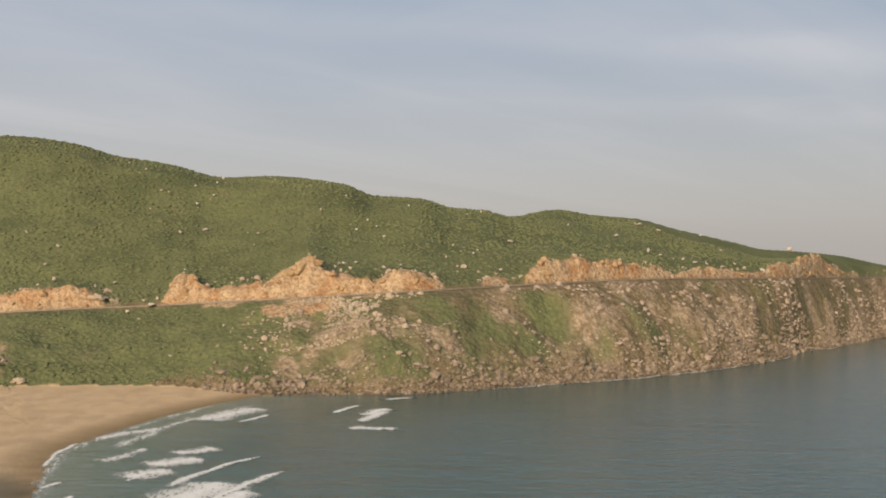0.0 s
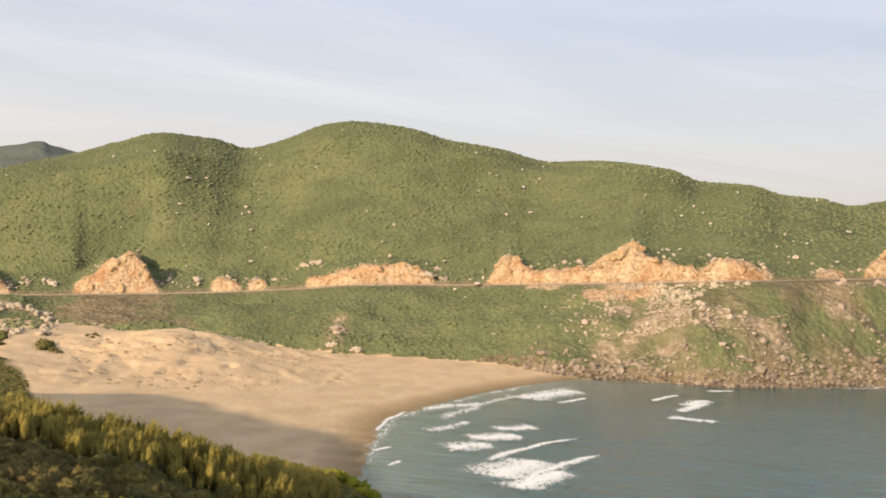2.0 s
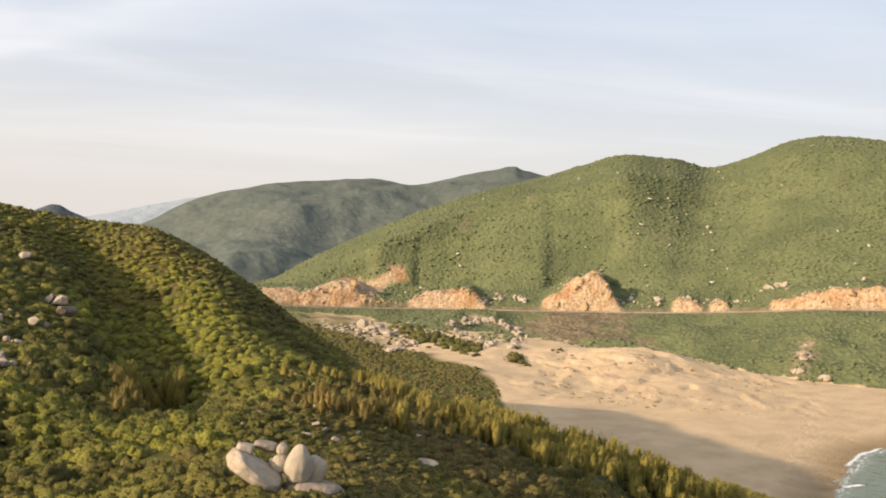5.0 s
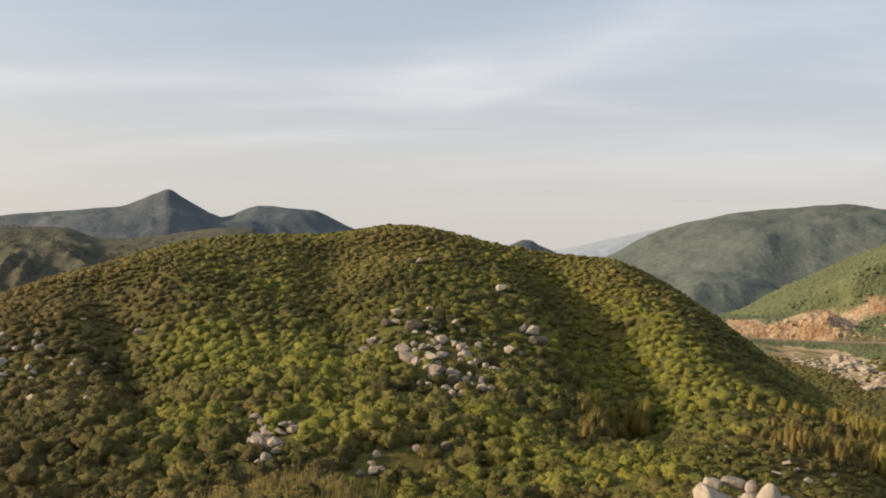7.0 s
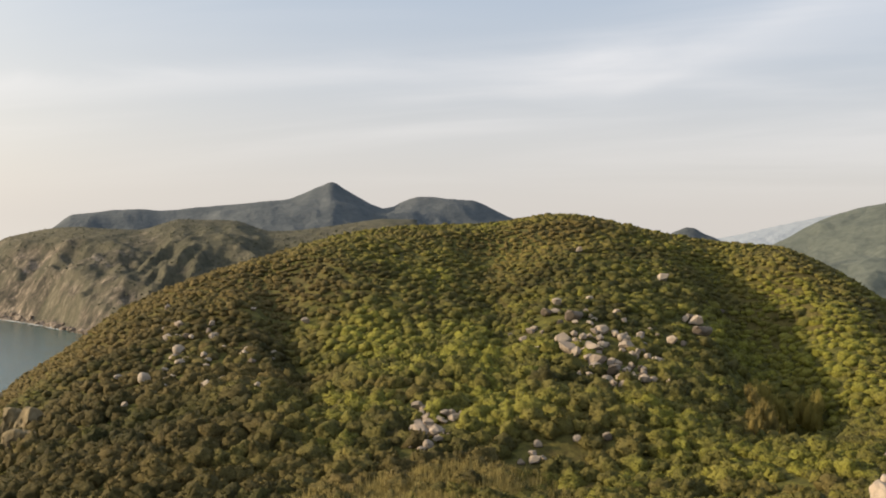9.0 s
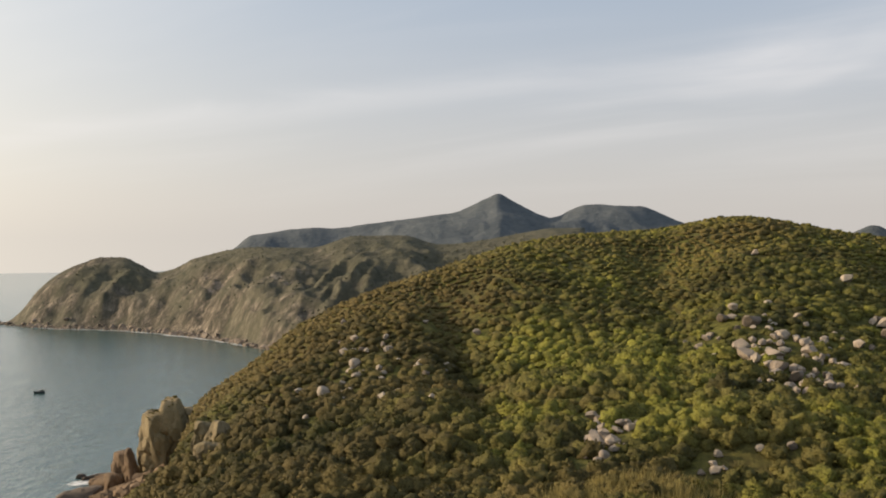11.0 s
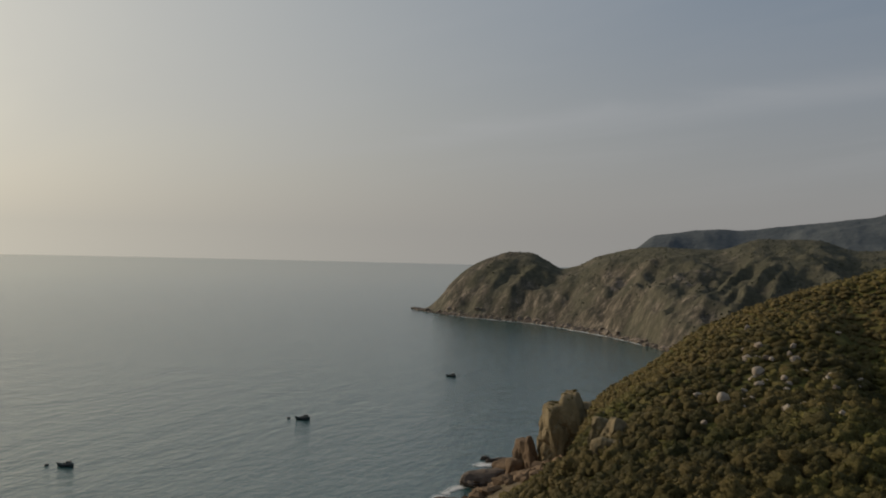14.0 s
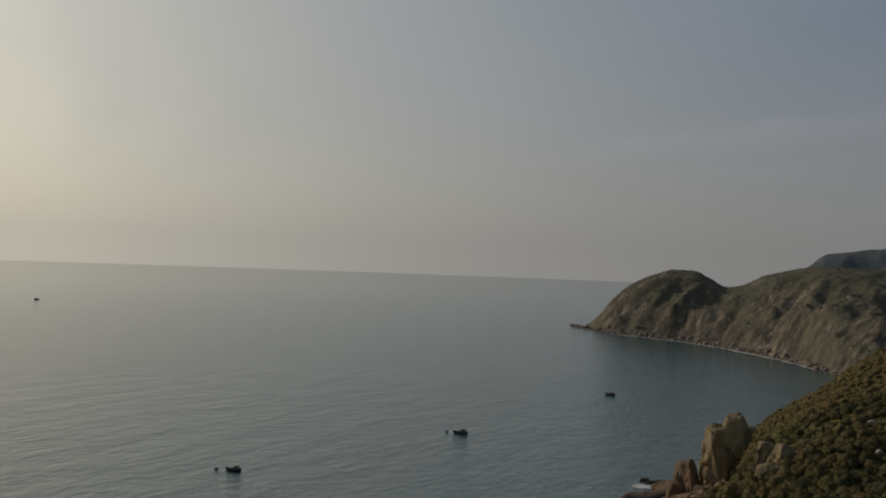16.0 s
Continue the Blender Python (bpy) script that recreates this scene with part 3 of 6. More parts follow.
def far_slope(az, d, x, y):
    foot, road, zr, ridge, zt = far_slope_lines(az)
    hc = cut_height(az)
    low = zr - (zr - 1.5) * 0.45
    face = 4 + 0.5 * hc
    rise_to = zr + np.maximum(hc, 2) + 0 * d
    z = profile(d, (foot - 30, -6 + 0 * az), (foot, 1.5 + 0 * az), (foot + 0.45 * (road - 5 - foot), low), (road - 5, zr), (road + 4, zr), (road + face, rise_to),
                (road + face + 60 + 0.6 * hc, np.maximum(zr + 0.30 * (60 + hc), rise_to + 6)), (np.maximum(ridge - 150, road + face + 80 + 0.6 * hc), np.maximum(zt - 0.11 * (zt - zr) - 9, 0.5 * (zt + zr))), (ridge, zt), (ridge + 150, zt - 20), (ridge + 600, -10 + 0 * az))
    up = np.clip((d - road - 60) / 150, 0, 1) * np.clip((ridge - d) / 120, 0, 1)
    down = np.clip((road - 6 - d) / 30, 0, 1) * np.clip((d - foot) / 20, 0, 1)
    z = z + up * (15 * fbm(x, y, 260, 5, 21) - 16 * (fbm(x, y, 330, 3, 33, True) - 0.55))
    z = z + down * (9 * fbm(x, y, 55, 5, 41) + 7 * (fbm(x, y, 80, 4, 47, True) - 0.5))
    z = z + down * np.clip((10 - az) / 6, 0, 1) * (3.0 * seaward_bare(az, d, road) + 9 * fbm(x, y, 42, 3, 63) + 9 * (fbm(x, y, 26, 2, 65, True) - 0.55) * np.clip((foot + 75 - d) / 40, 0, 1))
    crag = np.clip((d - road - 4) / 8, 0, 1) * np.clip((road + face + 50 - d) / 40, 0, 1) * np.clip(hc / 10, 0, 1)
    z = z + crag * np.minimum(0.34 * hc * fbm(x, y, 26, 3, 55) + 5.0 * fbm(x, y, 9, 3, 57) + 0.25 * hc * (fbm(x, y, 17, 2, 59, True) - 0.6), 0.12 * hc + 1.0)
    shore = np.exp(-((d - foot) / 22) ** 2) * (az < 12)
    return np.where((az > -46) & (az < 63), z + shore * 3.0 * fbm(x, y, 12, 4, 61), -10)


def spur_edge(az):
    """How far the scrubby foot of the near hill runs out on to the sand."""
    return by(az, 20, 200, 30, 300, 36, 440, 37.3, 500, 38.1, 585, 38.5, 655, 40.1, 705, 42.2, 754, 45, 815, 48, 890, 52, 950)


def beach_line(az):
    """Distance of the water's edge, where a heading meets sand."""
    return by(az, 7, 765, 8.6, 758, 10, 735, 14.2, 655, 17.8, 575, 19.6, 535, 20.4, 470, 21.0, 410, 22, 330, 24, 220)


SHORE_AZ = np.linspace(6.5, 24, 90)
SHORE = np.stack([-beach_line(SHORE_AZ) * np.sin(np.radians(SHORE_AZ)), beach_line(SHORE_AZ) * np.cos(np.radians(SHORE_AZ))], 1)


def shore_gap(az, d, x, y):
    """Metres from the water's edge: landward above nought, seaward below."""
    gap = np.full(np.shape(x), 80.0)
    close = (az > 3) & (az < 34) & (d < 900)
    px, py = x[close], y[close]
    best = np.full(px.shape, 1e9)
    for sx, sy in SHORE:
        best = np.minimum(best, (px - sx) ** 2 + (py - sy) ** 2)
    gap[close] = np.minimum(np.sqrt(best), 80)
    land_side = (d > beach_line(az)) | (az > 24)
    return np.where(land_side, gap, -gap)


def beach(az, d, x, y):
    gap = shore_gap(az, d, x, y)
    z = np.clip(gap * 0.045, -6, 3.2)
    dune = np.exp(-((az - 31.3) / 3.4) ** 2) * np.exp(-((d - 800) / 75) ** 2) * 12.5 + np.exp(-((az - 39) / 4) ** 2) * np.exp(-((d - 850) / 110) ** 2) * 6
    z = z + np.clip((d - 560) / 120, 0, 1) * np.clip((az - 22) / 5, 0, 1) * (dune + 2 + 2.6 * fbm(x, y, 60, 4, 71) + 3.4 * (fbm(x * 0.6 + y * 0.35, y * 0.8, 34, 4, 73, True) - 0.6))
    steps = 3.2 * fbm(x * 0.8 + y * 0.5, y - 0.3 * x, 55, 4, 77)
    z = z + np.clip((d - 590) / 50, 0, 1) * np.clip((860 - d) / 60, 0, 1) * np.clip((az - 20) / 4, 0, 1) * np.clip((39 - az) / 3, 0, 1) * 2.0 * (steps - np.floor(steps) - 0.5)
    z = z + np.clip((az - 38) / 10, 0, 1) * np.clip((d - 600) / 300, 0, 1) * 6
    return np.where((az > 7) & (az < 75) & (d < 1250), z, -10)


def headland(az, d, x, y):
    """The rocky cape up the coast."""
    foot = by(az, 78, 700, 88, 860, 93, 965, 95.1, 1060, 98.1, 1180, 100.8, 1270, 104.2, 1345, 106.2, 1430, 106.9, 1500, 108, 1800)
    top_el = by(az, 78, 1.0, 83.9, 0.2, 86, 0.7, 88.4, 0.70, 90.9, 0.08, 93.9, 0.14, 96.8, -0.38, 98.0, -0.95, 98.8, -1.12, 99.6, -0.72, 100.6, -0.30, 101.6, -0.30, 102.4, -0.55, 103.4, -0.95, 104.6, -1.9, 105.4, -2.9, 105.9, -3.35, 106.8, -3.75, 107.2, -6, 110, -9)
    wide = by(az, 78, 420, 93, 260, 99, 170, 103, 130, 106, 50, 108, 30)
    zt = rise(foot + wide, top_el)
    z = profile(d, (foot - 30, -6 + 0 * az), (foot, 1 + 0 * az), (foot + 0.30 * wide, 0.46 * zt), (foot + 0.65 * wide, 0.80 * zt), (foot + wide, zt), (foot + 1.5 * wide, zt - 14), (foot + wide + 420, -10 + 0 * az))
    w = np.clip((d - foot) / 20, 0, 1) * np.clip((foot + wide - d) / 45, 0.06, 1) * (zt > 8)
    ribs = fbm(az * 20 + 0.35 * (d - foot), (d - foot) * 0.35, 27, 4, 83, True) - 0.55
    w = w * (1 - 0.72 * np.clip(((d - foot) / wide - 0.45) / 0.4, 0, 1))
    return np.where((az < 76) | (az > 110), -10, z + w * (9 * (fbm(az * 20 + 0.25 * (d - foot), (d - foot) * 0.25, 13, 3, 91, True) - 0.55) + 22 * ribs + 9 * fbm(x, y, 60, 5, 87) + 3 * fbm(x, y, 15, 3, 89)))


def land(az, d):
    x, y = -d * np.sin(np.radians(az)), d * np.cos(np.radians(az))
    parts = [f(az, d, x, y) for f in (near_hill, far_slope, beach, headland)]
    return np.maximum.reduce(parts), parts


def seen_at(az, el, near=60.0, far=2200.0):
    """The place where the ground meets the line of sight at that heading and elevation."""
    d = np.arange(near, far, 1.0)
    z = land(np.full_like(d, az), d)[0]
    hit = np.nonzero(z >= rise(d, el))[0]
    k = hit[0] if len(hit) else len(d) - 1
    return Vector((*(heading(az) * d[k]).xy, z[k])), d[k]


def mesh_object(name, verts, faces, mat, attrs=(), smooth=True):
    """One mesh from arrays: verts (n, 3), faces (m, 3 or 4), point attributes (name, values)."""
    me = bpy.data.meshes.new(name)
    verts, faces = np.asarray(verts, np.float32), np.asarray(faces, np.int32)
    k = faces.shape[1]
    me.vertices.add(len(verts))
    me.vertices.foreach_set("co", verts.ravel())
    me.loops.add(faces.size)
    me.loops.foreach_set("vertex_index", faces.ravel())
    me.polygons.add(len(faces))
    me.polygons.foreach_set("loop_start", np.arange(0, faces.size, k, dtype=np.int32))
    me.polygons.foreach_set("use_smooth", np.full(len(faces), smooth))
    me.update(calc_edges=True)
    me.validate()
    for key, val in attrs:
        val = np.asarray(val, np.float32)
        if val.ndim == 2:
            me.attributes.new(key, "FLOAT_COLOR", "POINT").data.foreach_set("color", val.ravel())
        else:
            me.attributes.new(key, "FLOAT", "POINT").data.foreach_set("value", val)
    me.materials.append(mat)
    return new(name, me)


def sheet(name, azs, ds, height, mat, attrs=None, close=False):
    """A sheet over the plan, ring by ring round the camera's hill."""
    A, D = np.meshgrid(azs, ds, indexing="ij")
    Z = height(A, D)
    X, Y = -D * np.sin(np.radians(A)), D * np.cos(np.radians(A))
    na, nd = A.shape
    i = np.arange(na * nd).reshape(na, nd)
    j = np.vstack([i[1:], i[:1]]) if close else i[1:]
    i0 = i if close else i[:-1]
    faces = np.stack([i0[:, :-1], i0[:, 1:], j[:, 1:], j[:, :-1]], -1).reshape(-1, 4)
    extra = attrs(A, D, Z, X, Y) if attrs else ()
    return mesh_object(name, np.stack([X, Y, Z], -1).reshape(-1, 3), faces, mat, extra)


# green patches on the brown slope under the road: heading, elevation, reach
SLOPE_GREEN = [(*seen_at(a, e, 700, 1500)[0].xy, r) for a, e, r in ((2.5, -4.43, 15), (0.1, -2.41, 13), (-0.8, -4.05, 13), (-2.5, -3.10, 16), (-5.5, -2.72, 15), (-4.7, -3.63, 12), (-10.8, -2.55, 13), (1.2, -5.91, 10), (-8.3, -3.52, 9), (-12.6, -3.36, 10))]


# bare pale rock and scree: heading, elevation, reach
BARE = [(*seen_at(a, e, 560, 1600)[0].xy, r) for a, e, r in ((40.9, -4.4, 9), (39.7, -4.15, 11), (38.6, -4.15, 9), (37.9, -4.4, 10), (37.3, -5.0, 9), (37.5, -5.5, 8), (40.1, -4.95, 7), (45.8, -4.6, 11), (45.0, -5.1, 11), (43.5, -5.4, 12), (42.8, -5.9, 12), (44.8, -5.8, 10),
        (-7.8, -2.9, 13), (-8.2, -2.4, 10), (-3.6, -2.6, 10), (-3.0, -2.3, 8), (3.0, -3.3, 10), (2.2, -2.9, 8), (6.1, -3.9, 14), (7.4, -3.1, 12), (4.9, -3.3, 10), (-11.1, -1.9, 13), (-12.6, -2.3, 12), (-14.0, -2.7, 13), (-15.3, -3.0, 14), (-0.6, -4.2, 11), (0.3, -3.6, 9), (-9.9, -1.6, 11), (-19.0, -1.4, 16), (22.6, -4.9, 7), (22.8, -5.6, 8), (22.5, -4.4, 5), (8.2, -5.3, 9), (7.0, -4.8, 9), (5.0, -5.2, 10))]


def ground_zones(A, D, Z, X, Y):
    parts = [f(A, D, X, Y) for f in (near_hill, far_slope, beach, headland)]
    top = np.argmax(np.stack(parts), 0)
    foot, road, zr, ridge, zt = far_slope_lines(A)
    hc = cut_height(A)
    grain = fbm(X, Y, 22, 4, 101)
    sand = (top == 2) & (Z > -3)
    sand = np.clip(sand.astype(float), 0, 1) * (1 - 0.8 * np.clip((A - 43) / 5 + grain, 0, 1)) * (1 - np.clip(((spur_edge(A) - D) / 30 + 0.6 + 0.9 * grain), 0, 1))
    cutz = (top == 1) & (D > road + 2) & (D < road + 4 + 0.5 * hc + 12 + 10 * grain) & (hc > 4) & (A < 43.4)
    cutz = cutz | ((top == 1) & (D > road + 2) & quarry(A, D, Z, grain))
    spill = (top == 1) & (D <= road - 4) & (Z > zr - 13 * np.exp(-((A - 7.6) / 3.2) ** 2) - 6 * grain) & (np.abs(A - 7.6) < 5)
    cutz = cutz | (spill & (grain > -0.25))
    rocky = np.zeros_like(Z)
    seaward = np.clip((6 - A + 8 * fbm(X, Y, 90, 3, 103)) / 8, 0, 1) * ((top == 1) & (D < road))
    bare = seaward_bare(A, D, road) + 0.5 * fbm(X, Y, 18, 3, 105)
    lush = np.zeros_like(Z)
    for cx, cy, cr in SLOPE_GREEN:
        lush = np.maximum(lush, np.exp(-(((X - cx) ** 2 + (Y - cy) ** 2) / (1.5 * cr) ** 2)) * np.clip(1.0 + 1.4 * grain, 0, 1.3))
    rocky = np.maximum(rocky, seaward * np.clip(0.98 + 0.8 * bare, 0.62, 1)) * np.clip(1.25 - 1.6 * lush, 0, 1)
    scree = seaward * np.clip(2.0 * (bare - 0.12), 0, 0.9) * np.clip(1.1 - 1.6 * lush, 0, 1)
    scree = np.maximum(scree, np.exp(-((A - 5.5) / 3.4) ** 2) * ((top == 1) & (D < road) & (D > foot + 0.35 * (road - foot))) * np.clip(0.2 + 1.6 * bare, 0, 0.8))
    for cx, cy, cr in BARE:
        scree = np.maximum(scree, np.clip(1.6 * np.exp(-(((X - cx) ** 2 + (Y - cy) ** 2) / (1.2 * cr) ** 2)) + 0.9 * grain - 0.35, 0, 1))
    rocky = np.maximum(rocky, scree)
    scree = np.maximum(scree, 0.5 * (top == 3) * np.clip(2.5 * fbm(A * 14 + 0.3 * D, Z * 2, 40, 4, 109) - 0.2, 0, 1))
    rocky = np.maximum(rocky, ((top == 1) & (A < 15) & (Z < 7 + 5 * grain)).astype(float))
    rocky = np.maximum(rocky, ((top == 1) & (np.abs(D - road) < 9)).astype(float) * 0.8)
    bank = np.clip((A - 30.5 + 2.5 * grain) / 2, 0, 1) * np.clip((37.5 - A + 2.5 * grain) / 2, 0, 1) * ((top == 1) & (D < road - 2) & (D > foot + 22 + 14 * grain))
    rocky = np.maximum(rocky, bank)
    inland = np.clip((93 - A) / 5 + 0.8 * grain, 0, 1)
    rocky = np.maximum(rocky, (top == 3) * np.clip(1.05 - Z / 110 + 0.7 * fbm(X, Y, 45, 4, 107), 0, 1) * (1 - 0.9 * inland * np.clip(Z / 40, 0, 1)))
    rocky = np.maximum(rocky, ((top == 0) & (Z < 22 + 8 * grain) & (A > 92)).astype(float))
    wet = np.where(sand > 0.2, np.clip(1.0 - (Z - 0.1) / 1.0, 0, 1) ** 0.8 * 0.75, 0.0)
    zone = np.stack([sand, rocky, cutz.astype(float), np.ones_like(Z)], -1).reshape(-1, 4)
    return [("zone", zone), ("wet", wet.ravel()), ("scree", scree.ravel()), ("far", (top == 1).astype(float).ravel()), ("cape", (top == 3).astype(float).ravel())]


AZ = np.concatenate([np.arange(-26, -24, 0.25), np.arange(-24, -8, 0.085), np.arange(-8, 56, 0.19), np.arange(56, 84, 0.32), np.arange(84, 108, 0.16), np.arange(108, 112, 0.5), np.arange(112, 330, 4.0), np.arange(330, 334, 0.5)])
AZ = np.where(AZ > 180, AZ - 360, AZ)
RING = np.concatenate([np.array([0.02, 2]), np.arange(4, 60, 8), np.arange(60, 200, 5.0), np.arange(200, 480, 5.0), np.arange(480, 730, 5.5), np.arange(730, 1180, 3.5), np.arange(1180, 1500, 5), np.arange(1500, 2200, 14), np.array([2250, 2400, 2600, 3000, 3600, 4300, 4900])])
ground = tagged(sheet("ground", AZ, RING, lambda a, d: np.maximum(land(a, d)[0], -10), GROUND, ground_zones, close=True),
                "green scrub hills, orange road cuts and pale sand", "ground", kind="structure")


def sea_attrs(A, D, Z, X, Y):
    gap = -shore_gap(A, D, X, Y)
    s = np.where((A > 1) & (A < 30), np.clip(1 - gap / 79, 0, 1), 0) ** 1.1
    return [("shallow", (s * 0.8).ravel())]


sea = tagged(sheet("water", np.concatenate([np.arange(-180, 0, 4.0), np.arange(0, 30, 0.5), np.arange(30, 180, 3.0)]), np.concatenate([np.arange(100, 900, 10), np.geomspace(900, 4900, 30)]), lambda a, d: 0 * d, SEA, sea_attrs, close=True),
             "calm blue-green sea with light ripples", "sea", kind="structure")


# ---- distant ranges ----
def far_range(name, label, mat, az0, az1, dist, depth, line, seed, rough=18):
    azs = np.arange(az0, az1, 0.12)
    ds = np.concatenate([np.linspace(dist - depth, dist, 44), np.linspace(dist, dist + depth * 0.5, 10)[1:]])

    def height(a, d):
        x, y = -d * np.sin(np.radians(a)), d * np.cos(np.radians(a))
        crest = by(a, *line)
        broad = sum(by(a + k, *line) for k in (-4, -3, -2, -1, 0, 1, 2, 3, 4)) / 9
        low = np.clip((dist - d) / (0.45 * depth), 0, 1) ** 0.6
        zt = rise(dist, crest * (1 - low) + broad * low)
        z = profile(d, (dist - depth + 0 * a, -20 + 0 * a), (dist - depth * 0.4, 0.52 * zt), (dist + 0 * a, zt), (dist + depth * 0.5, 0.5 * zt))
        w = np.clip((dist - d) / 110, 0, 1)
        return z + w * (rough * 2.2 * fbm(x, y, depth * 0.35, 6, seed) + rough * 2.6 * (fbm(x, y, depth * 0.3, 3, seed + 5, True) - 0.5)) + 2.0 * fbm(x, y, 30, 3, seed + 9)

    return tagged(sheet(name, azs, ds, height, mat), label, "hills", kind="structure")


far_range("backdrop_hills", "forested valley hills behind the beach", HAZED_GREEN, 26, 63, 2300, 900,
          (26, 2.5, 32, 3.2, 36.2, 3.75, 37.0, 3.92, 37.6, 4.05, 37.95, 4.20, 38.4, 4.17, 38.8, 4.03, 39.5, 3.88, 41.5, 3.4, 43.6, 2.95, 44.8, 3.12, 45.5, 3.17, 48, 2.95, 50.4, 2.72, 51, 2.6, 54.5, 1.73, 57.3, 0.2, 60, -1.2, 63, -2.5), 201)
far_range("backdrop_range", "mountain range on the horizon, coloured pale blue by haze", HAZED_BLUE, 50, 66, 4400, 500, (50, 1.9, 53, 1.8, 55.1, 1.62, 56.2, 1.35, 57.5, 1.04, 60, 0.42, 63, -0.1, 66, -0.6), 211, 5)
far_range("backdrop_knoll", "dark wooded knoll behind the crest", HAZED_COAST, 59, 65, 3400, 300, (59, -0.6, 60.3, 0.33, 61.0, 0.6, 61.5, 0.88, 61.9, 0.92, 62.3, 0.75, 63.1, 0.38, 65, -0.5), 221, 4)
far_range("backdrop_peak", "hazy wooded coastal mountain with a pointed peak", HAZED_COAST, 66, 100, 2500, 900,
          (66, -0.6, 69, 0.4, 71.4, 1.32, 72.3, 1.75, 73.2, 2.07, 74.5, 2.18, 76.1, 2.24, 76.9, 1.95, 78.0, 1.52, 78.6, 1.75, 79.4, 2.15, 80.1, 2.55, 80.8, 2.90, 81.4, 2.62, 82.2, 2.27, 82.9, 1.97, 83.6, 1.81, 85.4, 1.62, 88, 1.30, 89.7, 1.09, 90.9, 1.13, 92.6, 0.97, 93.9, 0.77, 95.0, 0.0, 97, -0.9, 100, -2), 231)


# ---- building helpers ----
def icosphere(sub):
    bm = bmesh.new()
    bmesh.ops.create_icosphere(bm, subdivisions=sub, radius=1.0)
    v = np.array([p.co[:] for p in bm.verts])
    bm.verts.ensure_lookup_table()
    f = np.array([[p.index for p in face.verts] for face in bm.faces])
    bm.free()
    return v, f


ICO = {k: icosphere(k) for k in (1, 2, 3, 4, 5)}


def rock_shape(rng, sub=2, rough=0.28, planes=7, low=0.55, high=0.9):
    """A weathered block: a ball cut flat by some planes and roughened."""
    v, f = ICO[sub]
    v = v.copy()
    for _ in range(planes):
        n = rng.normal(size=3)
        n /= np.linalg.norm(n)
        over = np.maximum(v @ n - rng.uniform(low, high), 0)
        v -= over[:, None] * n * 0.95
    v /= np.abs(v).max(0)
    o = rng.uniform(0, 50, 3)
    n1 = np.array([noise.fractal(Vector(p * 1.3 + o), 1.0, 2.0, 4) for p in v])
    return v * (1 + rough * 0.5 * n1)[:, None], f


def scatter(name, label, category, mat, spots, shapes, rng, smooth=False, tint=False):
    """Many small pieces in one mesh: spots are (x, y, z, sx, sy, sz, turn)."""
    vs, fs, ts, base = [], [], [], 0
    for s in spots:
        v, f = shapes[rng.integers(len(shapes))]
        c, n = math.cos(s[6]), math.sin(s[6])
        p = v * np.array(s[3:6])
        p = np.stack([p[:, 0] * c - p[:, 1] * n, p[:, 0] * n + p[:, 1] * c, p[:, 2]], 1) + np.array(s[:3])
        vs.append(p)
        fs.append(f + base)
        ts.append(np.full(len(v), rng.random()))
        base += len(v)
    ob = mesh_object(name, np.concatenate(vs), np.concatenate(fs), mat, [("tint", np.concatenate(ts))] if tint else (), smooth)
    return tagged(ob, label, category, kind="stuff")


def plan_points(rng, az0, az1, d0, d1, step):
    """Jittered points over a sector of the plan: headings, distances."""
    r = radians(1)
    n = int((az1 - az0) * r * (d1 * d1 - d0 * d0) / 2 / step ** 2)
    return rng.uniform(az0, az1, n), np.sqrt(rng.uniform(d0 * d0, d1 * d1, n))


def within(x, y, spots):
    w = np.zeros_like(x)
    for cx, cy, r in spots:
        w = np.maximum(w, np.exp(-((x - cx) ** 2 + (y - cy) ** 2) / r ** 2))
    return w


def plan_xy(az, d):
    return -d * np.sin(np.radians(az)), d * np.cos(np.radians(az))


# ---- road along the far slope ----
r_az = np.arange(-25.5, 54, 0.2)
_, r_d, r_z, _, _ = far_slope_lines(r_az)


def ribbon(name, d0, d1, z0, z1, mat, label, category):
    x0, y0 = plan_xy(r_az, r_d + d0)
    x1, y1 = plan_xy(r_az, r_d + d1)
    n = len(r_az)
    lo = np.minimum(z0, z1) - 1.2
    v = np.concatenate([np.stack([x0, y0, r_z + z0], 1), np.stack([x1, y1, r_z + z1], 1), np.stack([x0, y0, r_z + lo], 1), np.stack([x1, y1, r_z + lo], 1)])
    i = np.arange(n - 1)
    f = np.concatenate([np.stack([i + a, i + 1 + a, i + 1 + b, i + b], 1) for a, b in ((0, n), (2 * n, 0), (n, 3 * n))])
    return tagged(mesh_object(name, v, f, mat, smooth=False), label, category, kind="structure")


m = Mat("asphalt", 0.9, 0.2)
m.base(m.ramp(m.noise(0.3, 5), (0.3, (0.10, 0.085, 0.07)), (0.7, (0.15, 0.125, 0.10))))
ROAD = m.m
m = Mat("concrete_parapet", 0.9, 0.2)
m.base(m.ramp(m.noise(0.2, 5), (0.3, (0.15, 0.13, 0.105)), (0.7, (0.24, 0.21, 0.17))))
CONCRETE = m.m
ribbon("road", -4.5, 4.2, 0.35, 0.35, ROAD, "dusty coastal road cut into the hillside", "road")
ribbon("trim_parapet", -5.2, -4.7, 1.2, 1.2, CONCRETE, "low concrete parapet along the road edge", "parapet")

# ---- foliage ----
rng = np.random.default_rng(7)


